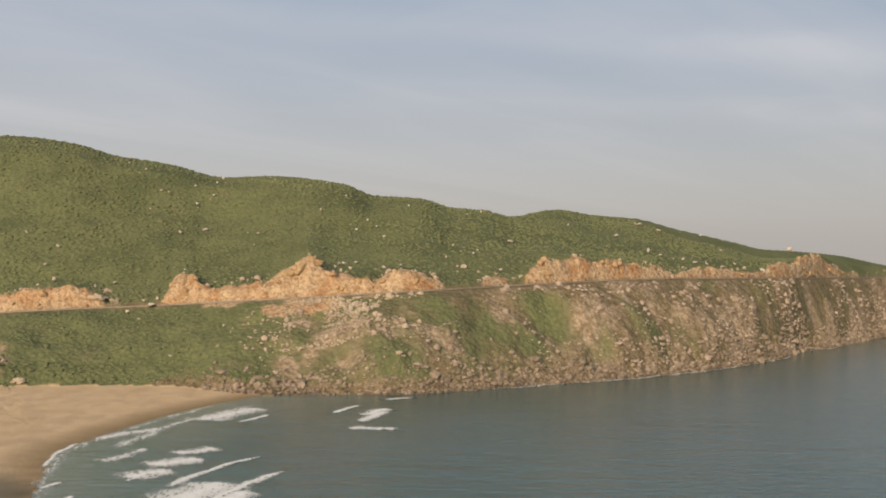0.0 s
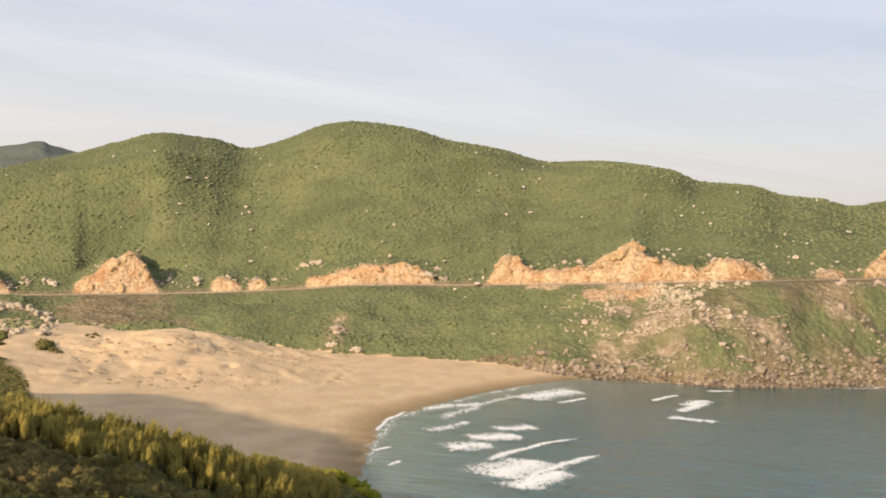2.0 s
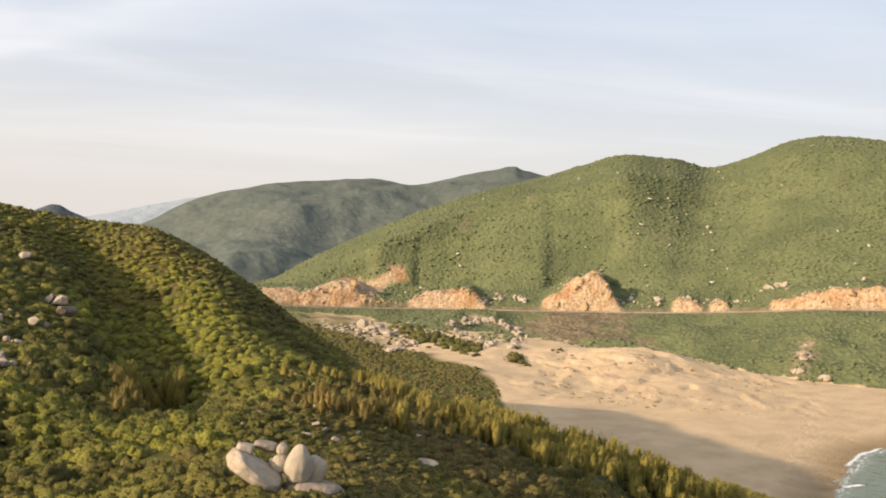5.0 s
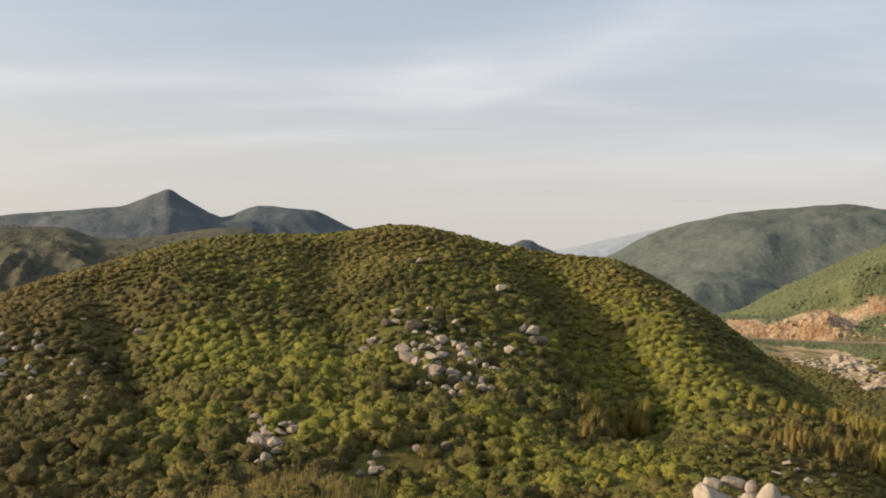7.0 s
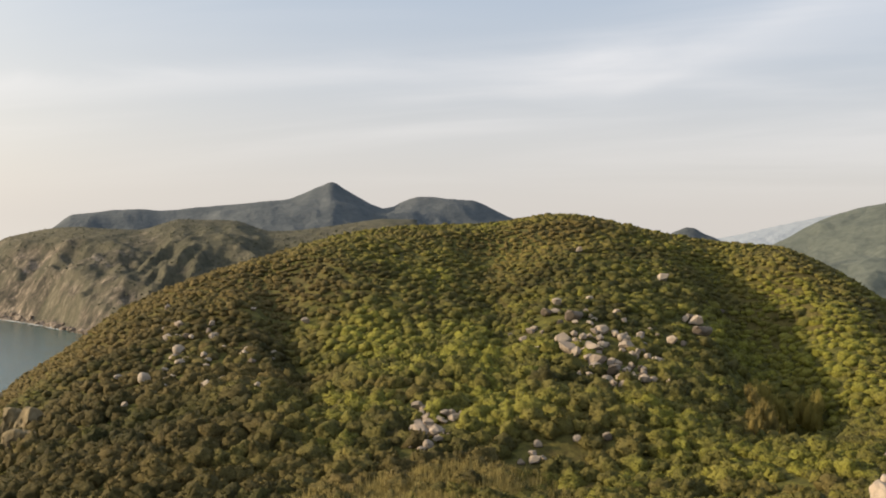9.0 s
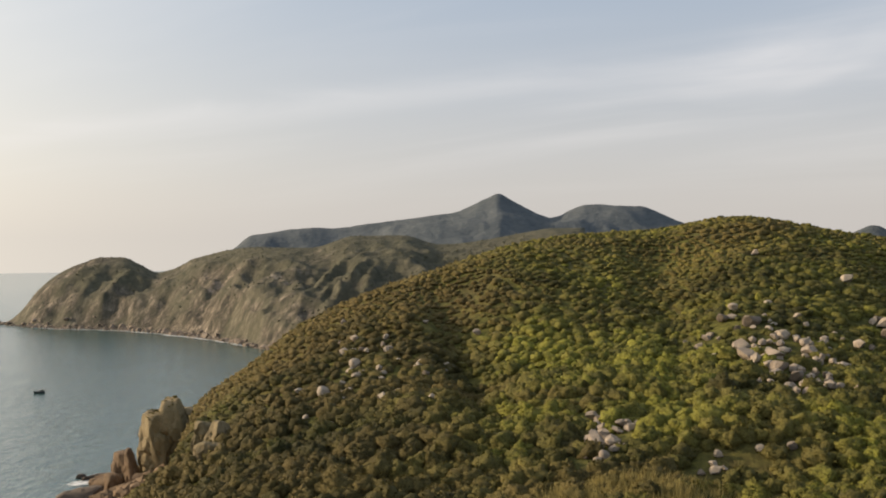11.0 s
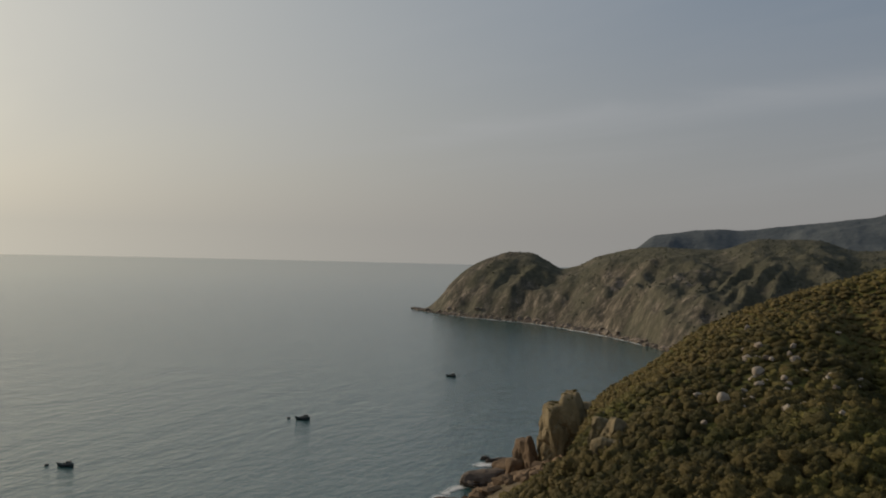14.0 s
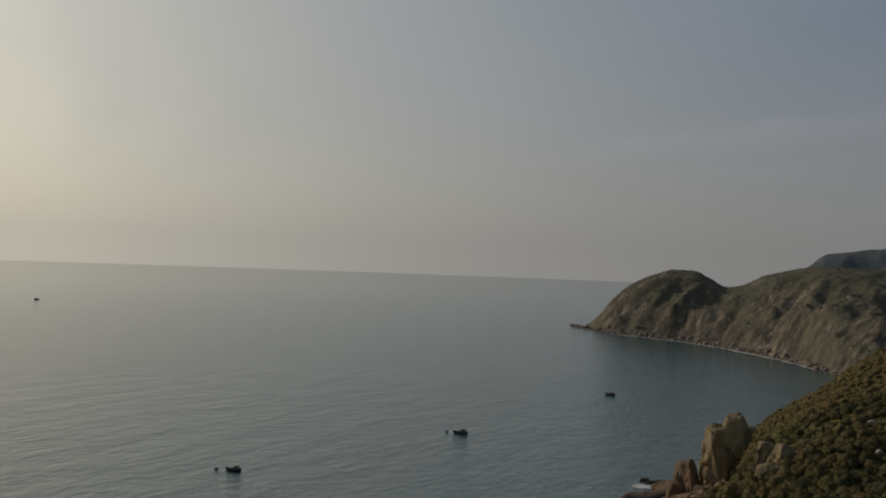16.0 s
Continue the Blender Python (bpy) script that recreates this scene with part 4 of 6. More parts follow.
def clump_shape(rng, flat=0.7, core=1, rough=0.4):
    """A low lumpy crown for woodland far off."""
    v, f = ICO[core]
    o = rng.uniform(0, 60, 3)
    lump = np.array([noise.fractal(Vector(p * 1.5 + o), 1.0, 2.0, 3) for p in v])
    return v * (0.95 + rough * lump)[:, None] * np.array([1, rng.uniform(0.7, 1), flat]), f


def bush_shape(rng, big, small, sprays, size, flat=0.8, spread=0.0):
    """An uneven bush: overlapping leafy lobes of their own tone, with loose leaf sprays."""
    vs, fs, ts, base = [], [], [], 0
    lobes = []
    for k in range(big + small):
        u = rng.normal(size=3)
        u[2] = abs(u[2]) * 0.7
        u /= np.linalg.norm(u)
        c = u * (rng.uniform(0.30, 0.72) + spread) * np.array([1, 0.85, flat])
        rad = (rng.uniform(0.36, 0.58) if k < big else rng.uniform(0.24, 0.44)) * (1 + 0.7 * spread)
        v, f = ICO[2 if k < big else 1]
        o = rng.uniform(0, 60, 3)
        lump = np.array([noise.fractal(Vector(p * 1.9 + o), 1.0, 2.0, 4) + 0.6 * noise.noise(Vector(p * 5.0 - o)) for p in v])
        vs.append(c + v * (rad * (1 + 0.58 * lump))[:, None] * np.array([rng.uniform(0.7, 1.4), rng.uniform(0.7, 1.4), rng.uniform(0.65, 1.0)]))
        fs.append(f + base)
        ts.append(np.full(len(v), rng.uniform(0.75, 1.25)))
        lobes.append((c, rad))
        base += len(v)
    if sprays:
        pick = rng.integers(len(lobes), size=sprays)
        u = rng.normal(size=(sprays, 3))
        u[:, 2] = np.abs(u[:, 2]) - 0.15
        u /= np.linalg.norm(u, axis=1)[:, None]
        c = np.array([lobes[k][0] for k in pick]) + u * (np.array([lobes[k][1] for k in pick]) * rng.uniform(0.9, 1.25, sprays))[:, None]
        nrm = u + rng.normal(size=(sprays, 3)) * 0.5
        nrm /= np.linalg.norm(nrm, axis=1)[:, None]
        t = np.cross(nrm, rng.normal(size=(sprays, 3)))
        t /= np.linalg.norm(t, axis=1)[:, None]
        b = np.cross(nrm, t)
        s = size * rng.uniform(0.6, 1.4, sprays)[:, None]
        vs.append(np.stack([c - t * s - b * s * 0.4, c + t * s * 0.9 - b * s * 0.6, c + b * s * 1.2 + u * s * 0.4], 1).reshape(-1, 3))
        fs.append(np.arange(3 * sprays).reshape(sprays, 3) + base)
        ts.append(np.repeat(rng.uniform(0.65, 1.4, sprays), 3))
    return np.concatenate(vs), np.concatenate(fs), np.concatenate(ts)


def stack_bushes(name, label, category, mat, x, y, z, r, shapes, rng, tint, squash=1.0, smooth=False, dry=None):
    """Bushes in one mesh, each at its place, radius and tint."""
    pick = rng.integers(len(shapes), size=len(x))
    turn = rng.uniform(0, 6.283, len(x))
    vs, fs, ts, ds, base = [], [], [], [], 0
    for k, (v, f, *inner) in enumerate(shapes):
        w = np.nonzero(pick == k)[0]
        deep = inner[0] if inner else np.ones(len(v))
        if not len(w):
            continue
        c, s = np.cos(turn[w])[:, None], np.sin(turn[w])[:, None]
        R = r[w][:, None]
        p = np.stack([(v[None, :, 0] * c - v[None, :, 1] * s) * R + x[w][:, None], (v[None, :, 0] * s + v[None, :, 1] * c) * R + y[w][:, None],
                      v[None, :, 2] * R * (squash if np.ndim(squash) == 0 else squash[w][:, None]) + z[w][:, None]], -1)
        vs.append(p.reshape(-1, 3))
        fs.append((f[None] + (np.arange(len(w)) * len(v))[:, None, None] + base).reshape(-1, 3))
        ts.append((tint[w][:, None] * deep[None]).ravel())
        ds.append(np.repeat(dry[w] if dry is not None else np.zeros(len(w)), len(v)))
        base += len(w) * len(v)
    return tagged(mesh_object(name, np.concatenate(vs), np.concatenate(fs), mat, [("tint", np.concatenate(ts)), ("dry", np.concatenate(ds))], smooth), label, category, kind="stuff")


# rock fields on the near hill that stay clear of bushes: heading, elevation, reach in metres
CLEAR = ((66.6, -5.5, 8), (64.8, -6.7, 6.5), (68.3, -5.6, 5), (61.2, -4.2, 5), (75.3, -10.4, 6), (69.5, -11.3, 3), (49.4, -12.6, 7), (50.5, -13.4, 6), (48, -13.5, 6), (96.2, -9.6, 5), (98.6, -9.4, 9))
# single boulders on it: heading, elevation, size
near_rocks = ((69.0, -4.0, 22), (67.6, -4.2, 30), (68.3, -5.5, 36), (67.8, -5.9, 34), (66.6, -5.9, 34), (66.3, -6.5, 30), (65.4, -6.9, 30), (65.7, -7.5, 24), (64.8, -7.7, 22), (64.4, -6.2, 20), (63.9, -7.1, 18), (63.3, -7.2, 14), (64.8, -5.6, 26), (66.0, -4.8, 22), (69.9, -5.0, 16), (70.3, -5.4, 14), (65.0, -5.1, 18),
              (61.2, -4.2, 26), (61.5, -3.9, 16), (60.9, -4.7, 30), (61.8, -4.0, 14), (75.7, -10.5, 38), (75.2, -11.2, 22), (73.9, -9.7, 18), (75.9, -9.1, 22), (74.5, -10.4, 16), (76.1, -11.2, 18), (75.6, -11.4, 14), (73.5, -9.4, 13), (74.4, -9.9, 14), (69.3, -11.0, 17), (69.6, -11.4, 15), (69.5, -11.8, 20), (70.2, -11.9, 14), (69.0, -11.7, 12))
more_rocks = ((67.2, -10.6, 18), (65.6, -10.4, 20), (88.5, -6.3, 22), (88.8, -6.6, 16), (90.2, -7.8, 24), (86.8, -5.5, 14), (88.1, -5.5, 16), (89.2, -7.2, 12), (85.7, -7.5, 13), (87.0, -6.8, 13), (87.2, -8.0, 12), (82.0, -4.7, 16), (91.2, -9.0, 12), (84.7, -4.0, 10), (67.4, -0.5, 14), (63.0, -1.9, 18), (60.0, -3.5, 14))
clear = [(*seen_at(a, e, 90, 420)[0].xy, 0.95 * r) for a, e, r in CLEAR]
for a, e, r in near_rocks + more_rocks:
    p, q = seen_at(a, e, 90, 420)
    clear += [(p.x * k, p.y * k, 1.6 + 0.5 * r * q / 1883) for k in (1.0, 1 - 2.5 / q)]


# how the scrub changes over the hill, the dark patches also painting shade in gully and lee: heading, elevation, reach
# in metres
LUSH = ((79.8, -9.4, 9), (56.4, -2.9, 13), (55.4, -4.0, 13), (54.4, -5.2, 14), (57.0, -2.2, 9), (70.1, -9.1, 12), (61.5, -6.7, 14), (54.0, -7.9, 12), (85.1, -12.0, 8), (63.5, -9.1, 14), (81.3, -11.1, 6), (76.6, -1.8, 14), (64.9, -12.4, 8), (56.3, -11.2, 10), (72.5, -6.0, 10))
DARKENED = ((58.4, -5.6, 10), (60.2, -3.4, 12), (61.5, -2.6, 10), (57.6, -6.4, 8), (48.5, -6.5, 16), (47.5, -8.2, 10), (87.5, -11.4, 10), (90.3, -12.7, 12), (85.0, -5.5, 9), (82.0, -6.7, 7), (66.3, -2.7, 18), (68.1, -1.9, 14), (59.3, -4.8, 20), (60.7, -6.3, 12), (64.8, -3.9, 14), (75.4, -4.2, 7), (83.7, -11.4, 7), (71.4, -4.4, 6), (79.4, -2.1, 14), (81.5, -1.9, 9), (93.0, -11.5, 14), (36.5, -11.2, 12), (33.0, -12.0, 10), (29.0, -13.0, 10), (40.0, -10.8, 9))
SERE = ((83.2, -3.1, 15), (82.2, -8.5, 8), (77.7, -8.4, 9), (79.4, -13.4, 8), (75.2, -12.8, 8), (56.4, -7.2, 7), (55.0, -8.6, 8), (59.2, -9.4, 7), (69.7, -0.1, 16), (55.8, -12.2, 6), (78.5, -13.6, 8), (72.4, -12.4, 7), (57.7, -12.3, 7), (88.0, -3.0, 16), (92.0, -6.0, 12), (41.0, -11.5, 10), (43.0, -12.8, 8), (37.0, -13.0, 8))


def patches(rows):
    return [(*seen_at(a, e, 90, 420)[0].xy, r) for a, e, r in rows]


LUSH_AT, DARKENED_AT, SERE_AT = patches(LUSH), patches(DARKENED), patches(SERE)


def crown_shape(rng, lobes, flat, sprays, size, sub=3, rough=0.11):
    """A domed crown that rests on the ground: leafy lobes with creases between them, some loose sprays, its hidden underside left open."""
    v, f = ICO[sub]
    v = v.copy()
    heads = rng.normal(size=(lobes, 3))
    heads[:, 2] = np.abs(heads[:, 2]) * 0.8 - 0.1
    heads /= np.linalg.norm(heads, axis=1)[:, None]
    reach = rng.uniform(0.75, 1.15, lobes)
    bulge = np.exp(-9.0 * (1 - v @ heads.T)) * reach[None]
    own = np.argmax(bulge, 1)
    o = rng.uniform(0, 60, 3)
    grain = np.array([noise.fractal(Vector(p * 2.6 + o), 0.8, 2.0, 3) for p in v])
    rad = 0.66 + 0.42 * bulge.max(1) + rough * 2.2 * grain + rng.normal(size=len(v)) * rough * 0.45
    p = v * rad[:, None] * np.array([1.0, rng.uniform(0.75, 1.0), flat])
    keep = (v[f][:, :, 2].max(1) > -0.12)
    f = f[keep]
    used = np.unique(f)
    back = np.zeros(len(v), int)
    back[used] = np.arange(len(used))
    tone = rng.uniform(0.82, 1.2, lobes)[own]
    vs, fs, ts = [p[used]], [back[f]], [tone[used]]
    if sprays:
        k = rng.integers(len(used), size=sprays)
        c = p[used][k]
        u = v[used][k] + rng.normal(size=(sprays, 3)) * 0.45
        u /= np.linalg.norm(u, axis=1)[:, None]
        t = np.cross(u, rng.normal(size=(sprays, 3)))
        t /= np.linalg.norm(t, axis=1)[:, None]
        q = size * rng.uniform(0.6, 1.4, sprays)[:, None]
        vs.append(np.stack([c - t * q * 0.6, c + t * q * 0.6, c + u * q * 1.3 + np.cross(u, t) * q * 0.4], 1).reshape(-1, 3))
        fs.append(np.arange(3 * sprays).reshape(sprays, 3) + len(used))
        ts.append(np.repeat(rng.uniform(0.7, 1.35, sprays), 3))
    return np.concatenate(vs), np.concatenate(fs), np.concatenate(ts)


def near_canopy(step, d0, d1, shapes, name):
    """Crown beside crown over the near hill, tall in the hollows and low on the dry heath."""
    gx, gy = np.meshgrid(np.arange(-412, 20, step), np.arange(-90, 400, step * 0.87))
    gx[1::2] += step / 2
    x, y = (g.ravel() + rng.normal(size=g.size) * 0.36 * step for g in (gx, gy))
    az, d = np.degrees(np.arctan2(-x, y)), np.hypot(x, y)
    near = (az > 14) & (az < 101.5) & (d >= d0) & (d < d1)
    x, y, az, d = x[near], y[near], az[near], d[near]
    zz, parts = land(az, d)
    dc = by(az, -180, 300, 0, 260, 20, 290, 39, 300, 55, 340, 70, 352, 84, 332, 93, 330, 98, 350, 104, 330, 180, 300)
    ok = (parts[0] >= zz) & (zz > EYE - d * 0.264) & (d < dc + 14) & (zz > 10) & ((az < 94) | (zz > 24))
    heath = np.exp(-((az - 45) / 7) ** 2 - (np.maximum(d - 150, 0) / 45) ** 2)
    for cx, cy, cr in clear:
        ok &= np.hypot(x - cx, y - cy) > cr * rng.uniform(0.5, 1.0, len(az))
    az, d, x, y, zz, dc, heath = (q[ok] for q in (az, d, x, y, zz, dc, heath))
    lush, deep, sere = (within(x, y, s) for s in (LUSH_AT, DARKENED_AT, SERE_AT))
    wood = fbm(x, y, 30, 3, 157)
    r = step * (0.50 + 0.52 * rng.random(len(d)) ** 1.8 + 0.16 * wood) * (1 - 0.50 * heath) * (1 - 0.12 * sere) * np.clip((dc + 50 - d) / 70, 0.72, 1) * (1 - 0.35 * np.clip((50 - az) / 6, 0, 1) * np.clip((d - 190) / 40, 0, 1))
    # shade in the tint: dark patches, and a fall towards the backlit seaward end
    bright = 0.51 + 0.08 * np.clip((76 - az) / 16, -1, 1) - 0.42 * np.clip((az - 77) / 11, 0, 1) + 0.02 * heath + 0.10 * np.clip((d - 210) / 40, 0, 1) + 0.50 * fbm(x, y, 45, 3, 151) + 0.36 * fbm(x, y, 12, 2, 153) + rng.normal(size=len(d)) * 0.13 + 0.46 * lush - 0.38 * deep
    dry = np.clip(0.08 + 0.28 * np.clip((az - 80) / 6, 0, 1) + 0.70 * sere + 0.45 * heath + 0.26 * np.clip((d - 240) / 80, 0, 1) + 0.40 * fbm(x, y, 32, 3, 155) - 0.10 + rng.normal(size=len(d)) * 0.12, 0, 0.7) * (1 - lush)
    low = (1.0 - 0.30 * heath) * (1.0 - 0.30 * np.clip((d - 215) / 70, 0, 1) * np.clip(1.2 - 0.8 * deep, 0, 1))
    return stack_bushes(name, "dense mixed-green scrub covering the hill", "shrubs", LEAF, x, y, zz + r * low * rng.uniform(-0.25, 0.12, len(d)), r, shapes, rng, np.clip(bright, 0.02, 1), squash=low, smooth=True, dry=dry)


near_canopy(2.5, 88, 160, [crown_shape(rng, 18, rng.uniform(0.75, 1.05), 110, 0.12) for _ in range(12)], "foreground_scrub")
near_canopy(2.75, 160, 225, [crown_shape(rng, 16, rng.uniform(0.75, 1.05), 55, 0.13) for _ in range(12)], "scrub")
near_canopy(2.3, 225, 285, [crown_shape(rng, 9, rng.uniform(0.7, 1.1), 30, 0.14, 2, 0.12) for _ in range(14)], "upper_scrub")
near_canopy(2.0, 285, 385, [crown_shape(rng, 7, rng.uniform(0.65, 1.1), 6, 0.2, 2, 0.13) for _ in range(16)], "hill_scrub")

# the low, wind-clipped heath between them
az, d = plan_points(rng, 36, 54, 95, 205, 1.3)
x, y = plan_xy(az, d)
zz = land(az, d)[0]
ok = (np.exp(-((az - 45) / 7) ** 2 - (np.maximum(d - 150, 0) / 45) ** 2) > 0.22) & (zz > EYE - d * 0.264)
az, d, x, y, zz = az[ok], d[ok], x[ok], y[ok], zz[ok]
tuft = fbm(x, y, 14, 3, 211)
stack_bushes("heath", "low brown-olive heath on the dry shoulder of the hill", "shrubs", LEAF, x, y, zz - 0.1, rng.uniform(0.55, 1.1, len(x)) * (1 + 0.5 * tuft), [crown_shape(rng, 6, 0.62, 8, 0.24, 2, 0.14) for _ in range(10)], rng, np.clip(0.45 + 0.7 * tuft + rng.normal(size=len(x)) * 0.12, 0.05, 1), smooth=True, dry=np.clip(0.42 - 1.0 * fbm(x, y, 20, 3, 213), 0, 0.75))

# a bright, fresh thicket low on the hill's edge
az = rng.uniform(20.2, 24.0, 60)
d = rng.uniform(292, 316, 60)
x, y = plan_xy(az, d)
top = by(az, 19.6, -13.9, 20.8, -13.1, 21.8, -12.45, 22.7, -12.1, 23.5, -12.25, 24.2, -12.6)
r = rng.uniform(1.6, 2.8, 60)
base = land(az, d)[0]
stack_bushes("fresh_thicket", "bright yellow-green rounded thicket at the edge of the hill", "shrubs", FRESH, x, y, np.clip(rise(d, top - 0.1) - 0.8 * r, base, base + 3.0), r, [crown_shape(rng, 14, 0.85, 40, 0.1) for _ in range(5)], rng, rng.uniform(0.5, 0.9, 60), smooth=True)

# small bushes that fill in round the boulders
x, y, r = [], [], []
for cx, cy, cr in clear:
    for _ in range(int(0.55 * cr * cr)):
        a, q = rng.uniform(0, 6.283), cr * math.sqrt(rng.random())
        x.append(cx + q * math.cos(a))
        y.append(cy + q * math.sin(a))
        r.append(rng.uniform(0.35, 0.95))
x, y, r = np.array(x), np.array(y), np.array(r)
az, d = np.degrees(np.arctan2(-x, y)), np.hypot(x, y)
stack_bushes("boulder_scrub", "low olive bushes between the boulders", "shrubs", LEAF, x, y, land(az, d)[0] - 0.1, r, [crown_shape(rng, 7, 0.8, 16, 0.2, 2, 0.12) for _ in range(6)], rng, rng.uniform(0.1, 0.6, len(x)), smooth=True, dry=rng.uniform(0, 0.5, len(x)))


def grass_shape(rng, blades):
    """A tuft of upright dry blades, leaning out."""
    a = rng.uniform(0, 6.283, blades)
    q = rng.random(blades) ** 0.6
    foot = np.stack([np.cos(a) * q, np.sin(a) * q, np.zeros(blades)], 1)
    tip = foot * rng.uniform(1.0, 1.5, blades)[:, None] + np.stack([rng.normal(size=blades) * 0.12, rng.normal(size=blades) * 0.12, rng.uniform(0.7, 1.5, blades)], 1)
    side = np.stack([-np.sin(a), np.cos(a), np.zeros(blades)], 1) * 0.07
    return np.stack([foot - side, foot + side, tip], 1).reshape(-1, 3), np.arange(3 * blades).reshape(blades, 3), np.repeat(rng.uniform(0.7, 1.3, blades), 3)


GRASS = leaf_material("dry_grass", (0.120, 0.100, 0.036), (0.235, 0.195, 0.070), (0.345, 0.285, 0.110), (0.290, 0.215, 0.095), 2.0, 0.1, 0.35)
az, d = plan_points(rng, 67.5, 82.5, 92, 150, 0.85)
x, y = plan_xy(az, d)
zz = land(az, d)[0]
el = np.degrees(np.arctan2(zz - EYE, d))
edge = by(az, 67, -12.9, 68.5, -12.6, 72.4, -12.0, 74.5, -12.1, 77, -12.9, 81.2, -13.7, 83, -14.2) - 0.25 + 0.35 * fbm(x, y, 7, 2, 209)
ok = (el < edge) & (el > -15.5) & (rng.random(len(az)) < np.clip(0.25 + 0.5 * (az - 70) / 6, 0.2, 0.8))
stack_bushes("dry_grass", "tall yellow-brown dry grass on the near slope", "grass", GRASS, x[ok], y[ok], zz[ok] + 0.25, rng.uniform(0.7, 1.5, ok.sum()), [grass_shape(rng, 26) for _ in range(8)], rng, rng.uniform(0.3, 0.9, ok.sum()))

# trees and shrubs on the slope across the bay
az, d = plan_points(rng, -24, 53, 760, 1480, 4.7)
x, y = plan_xy(az, d)
zz, parts = land(az, d)
foot, road, zr, ridge, zt = far_slope_lines(az)
hc = cut_height(az)
wood = fbm(x, y, 70, 4, 161)
sea_bare = seaward_bare(az, d, road)
ok = (parts[1] >= zz) & (np.abs(d - road) > 10) & (d < ridge + 30) & (zz > 4)
ok &= ~((d > road) & (d < road + 4 + 0.5 * hc + 14) & (hc > 4))
ok &= (d > road) | (rng.random(len(az)) < np.clip(np.maximum(np.clip((az - 5) / 6, 0, 1) * (0.45 + 0.9 * wood), -1.6 * (sea_bare + 0.25)), 0.03, 0.9))
bank = (d < road) & (az > 30.5 + 2 * wood) & (az < 37.5 + 2 * wood) & (d > foot + 25)
ok &= ~bank
ok &= within(x, y, BARE) < rng.uniform(0.3, 0.7, len(az))
ok &= ~quarry(az, d, zz, fbm(x, y, 22, 4, 101))
ok &= rng.random(len(az)) < np.clip(0.72 + 0.8 * fbm(x, y, 90, 4, 163), 0.2, 1)
az, d, x, y, zz, wood = az[ok], d[ok], x[ok], y[ok], zz[ok], wood[ok]
r = (1.5 + 1.9 * rng.random(len(d)) ** 2) * np.clip(1 + 0.3 * wood, 0.7, 1.4) * np.where(d < far_slope_lines(az)[1], 0.72, 1.0)
clumps = [clump_shape(rng, 0.7, 1, 0.45) for _ in range(8)]
far_crowns = [crown_shape(rng, 6, 0.8, 0, 0.2, 2, 0.14) for _ in range(8)]
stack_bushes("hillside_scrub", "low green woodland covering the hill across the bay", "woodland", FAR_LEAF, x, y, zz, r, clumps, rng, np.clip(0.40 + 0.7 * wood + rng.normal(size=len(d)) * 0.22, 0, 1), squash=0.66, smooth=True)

# shrubs on the cape and in the valley
az, d = plan_points(rng, 79, 107, 820, 1560, 6.4)
x, y = plan_xy(az, d)
zz, parts = land(az, d)
ok = (parts[3] >= zz) & (zz > 14) & (rng.random(len(az)) < np.clip(zz / 52 + 0.9 * fbm(x, y, 70, 3, 175) - 0.1, 0.02, 0.97))
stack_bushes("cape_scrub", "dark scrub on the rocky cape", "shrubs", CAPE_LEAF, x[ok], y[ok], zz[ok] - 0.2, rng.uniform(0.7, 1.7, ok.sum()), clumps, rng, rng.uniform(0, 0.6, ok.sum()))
az, d = plan_points(rng, 37, 50, 700, 960, 7)
x, y = plan_xy(az, d)
zz, parts = land(az, d)
ok = rng.random(len(az)) < np.clip((az - 41) / 5 + 0.8 * fbm(x, y, 60, 3, 171) - 0.2, 0, 0.9)
stack_bushes("valley_scrub", "dark thickets among pale rocks behind the dunes", "shrubs", LEAF, x[ok], y[ok], zz[ok], rng.uniform(1.2, 2.8, ok.sum()), clumps, rng, rng.uniform(0.0, 0.5, ok.sum()))


# low scrub where the hill runs out on to the sand
az, d = plan_points(rng, 33, 50, 330, 940, 3.3)
x, y = plan_xy(az, d)
zz, parts = land(az, d)
ok = (parts[2] >= zz) & (d < spur_edge(az) - 4 + 30 * fbm(x, y, 30, 3, 177)) & (rng.random(len(az)) < 0.9)
stack_bushes("spur_scrub", "low olive scrub at the foot of the hill", "shrubs", LEAF, x[ok], y[ok], zz[ok], rng.uniform(0.8, 2.6, ok.sum()), clumps, rng, rng.uniform(0.05, 0.45, ok.sum()), squash=0.6, smooth=True, dry=rng.uniform(0, 0.7, ok.sum()))

# thickets on the dune
az = np.concatenate([rng.normal(37.45, 0.26, 34), rng.normal(36.88, 0.12, 8), rng.normal(35.2, 0.2, 12), rng.normal(39.9, 0.12, 5)])
d = np.concatenate([rng.uniform(740, 772, 34), rng.normal(738, 3, 8), rng.normal(800, 4, 12), rng.normal(800, 4, 5)])
x, y = plan_xy(az, d)
r = np.concatenate([rng.uniform(2.2, 4.2, 34) * np.exp(-((az[:34] - 37.45) / 0.5) ** 2), rng.uniform(1.0, 2.0, 8), rng.uniform(0.9, 1.7, 17)])
stack_bushes("dune_thicket", "olive thickets rooted in the dunes", "shrubs", LEAF, x, y, land(az, d)[0] + 0.4 * r, r, far_crowns, rng, rng.uniform(0.2, 0.6, len(az)), squash=1.15, smooth=True, dry=rng.uniform(0, 0.4, len(az)))
az = rng.uniform(39.4, 44.2, 300)
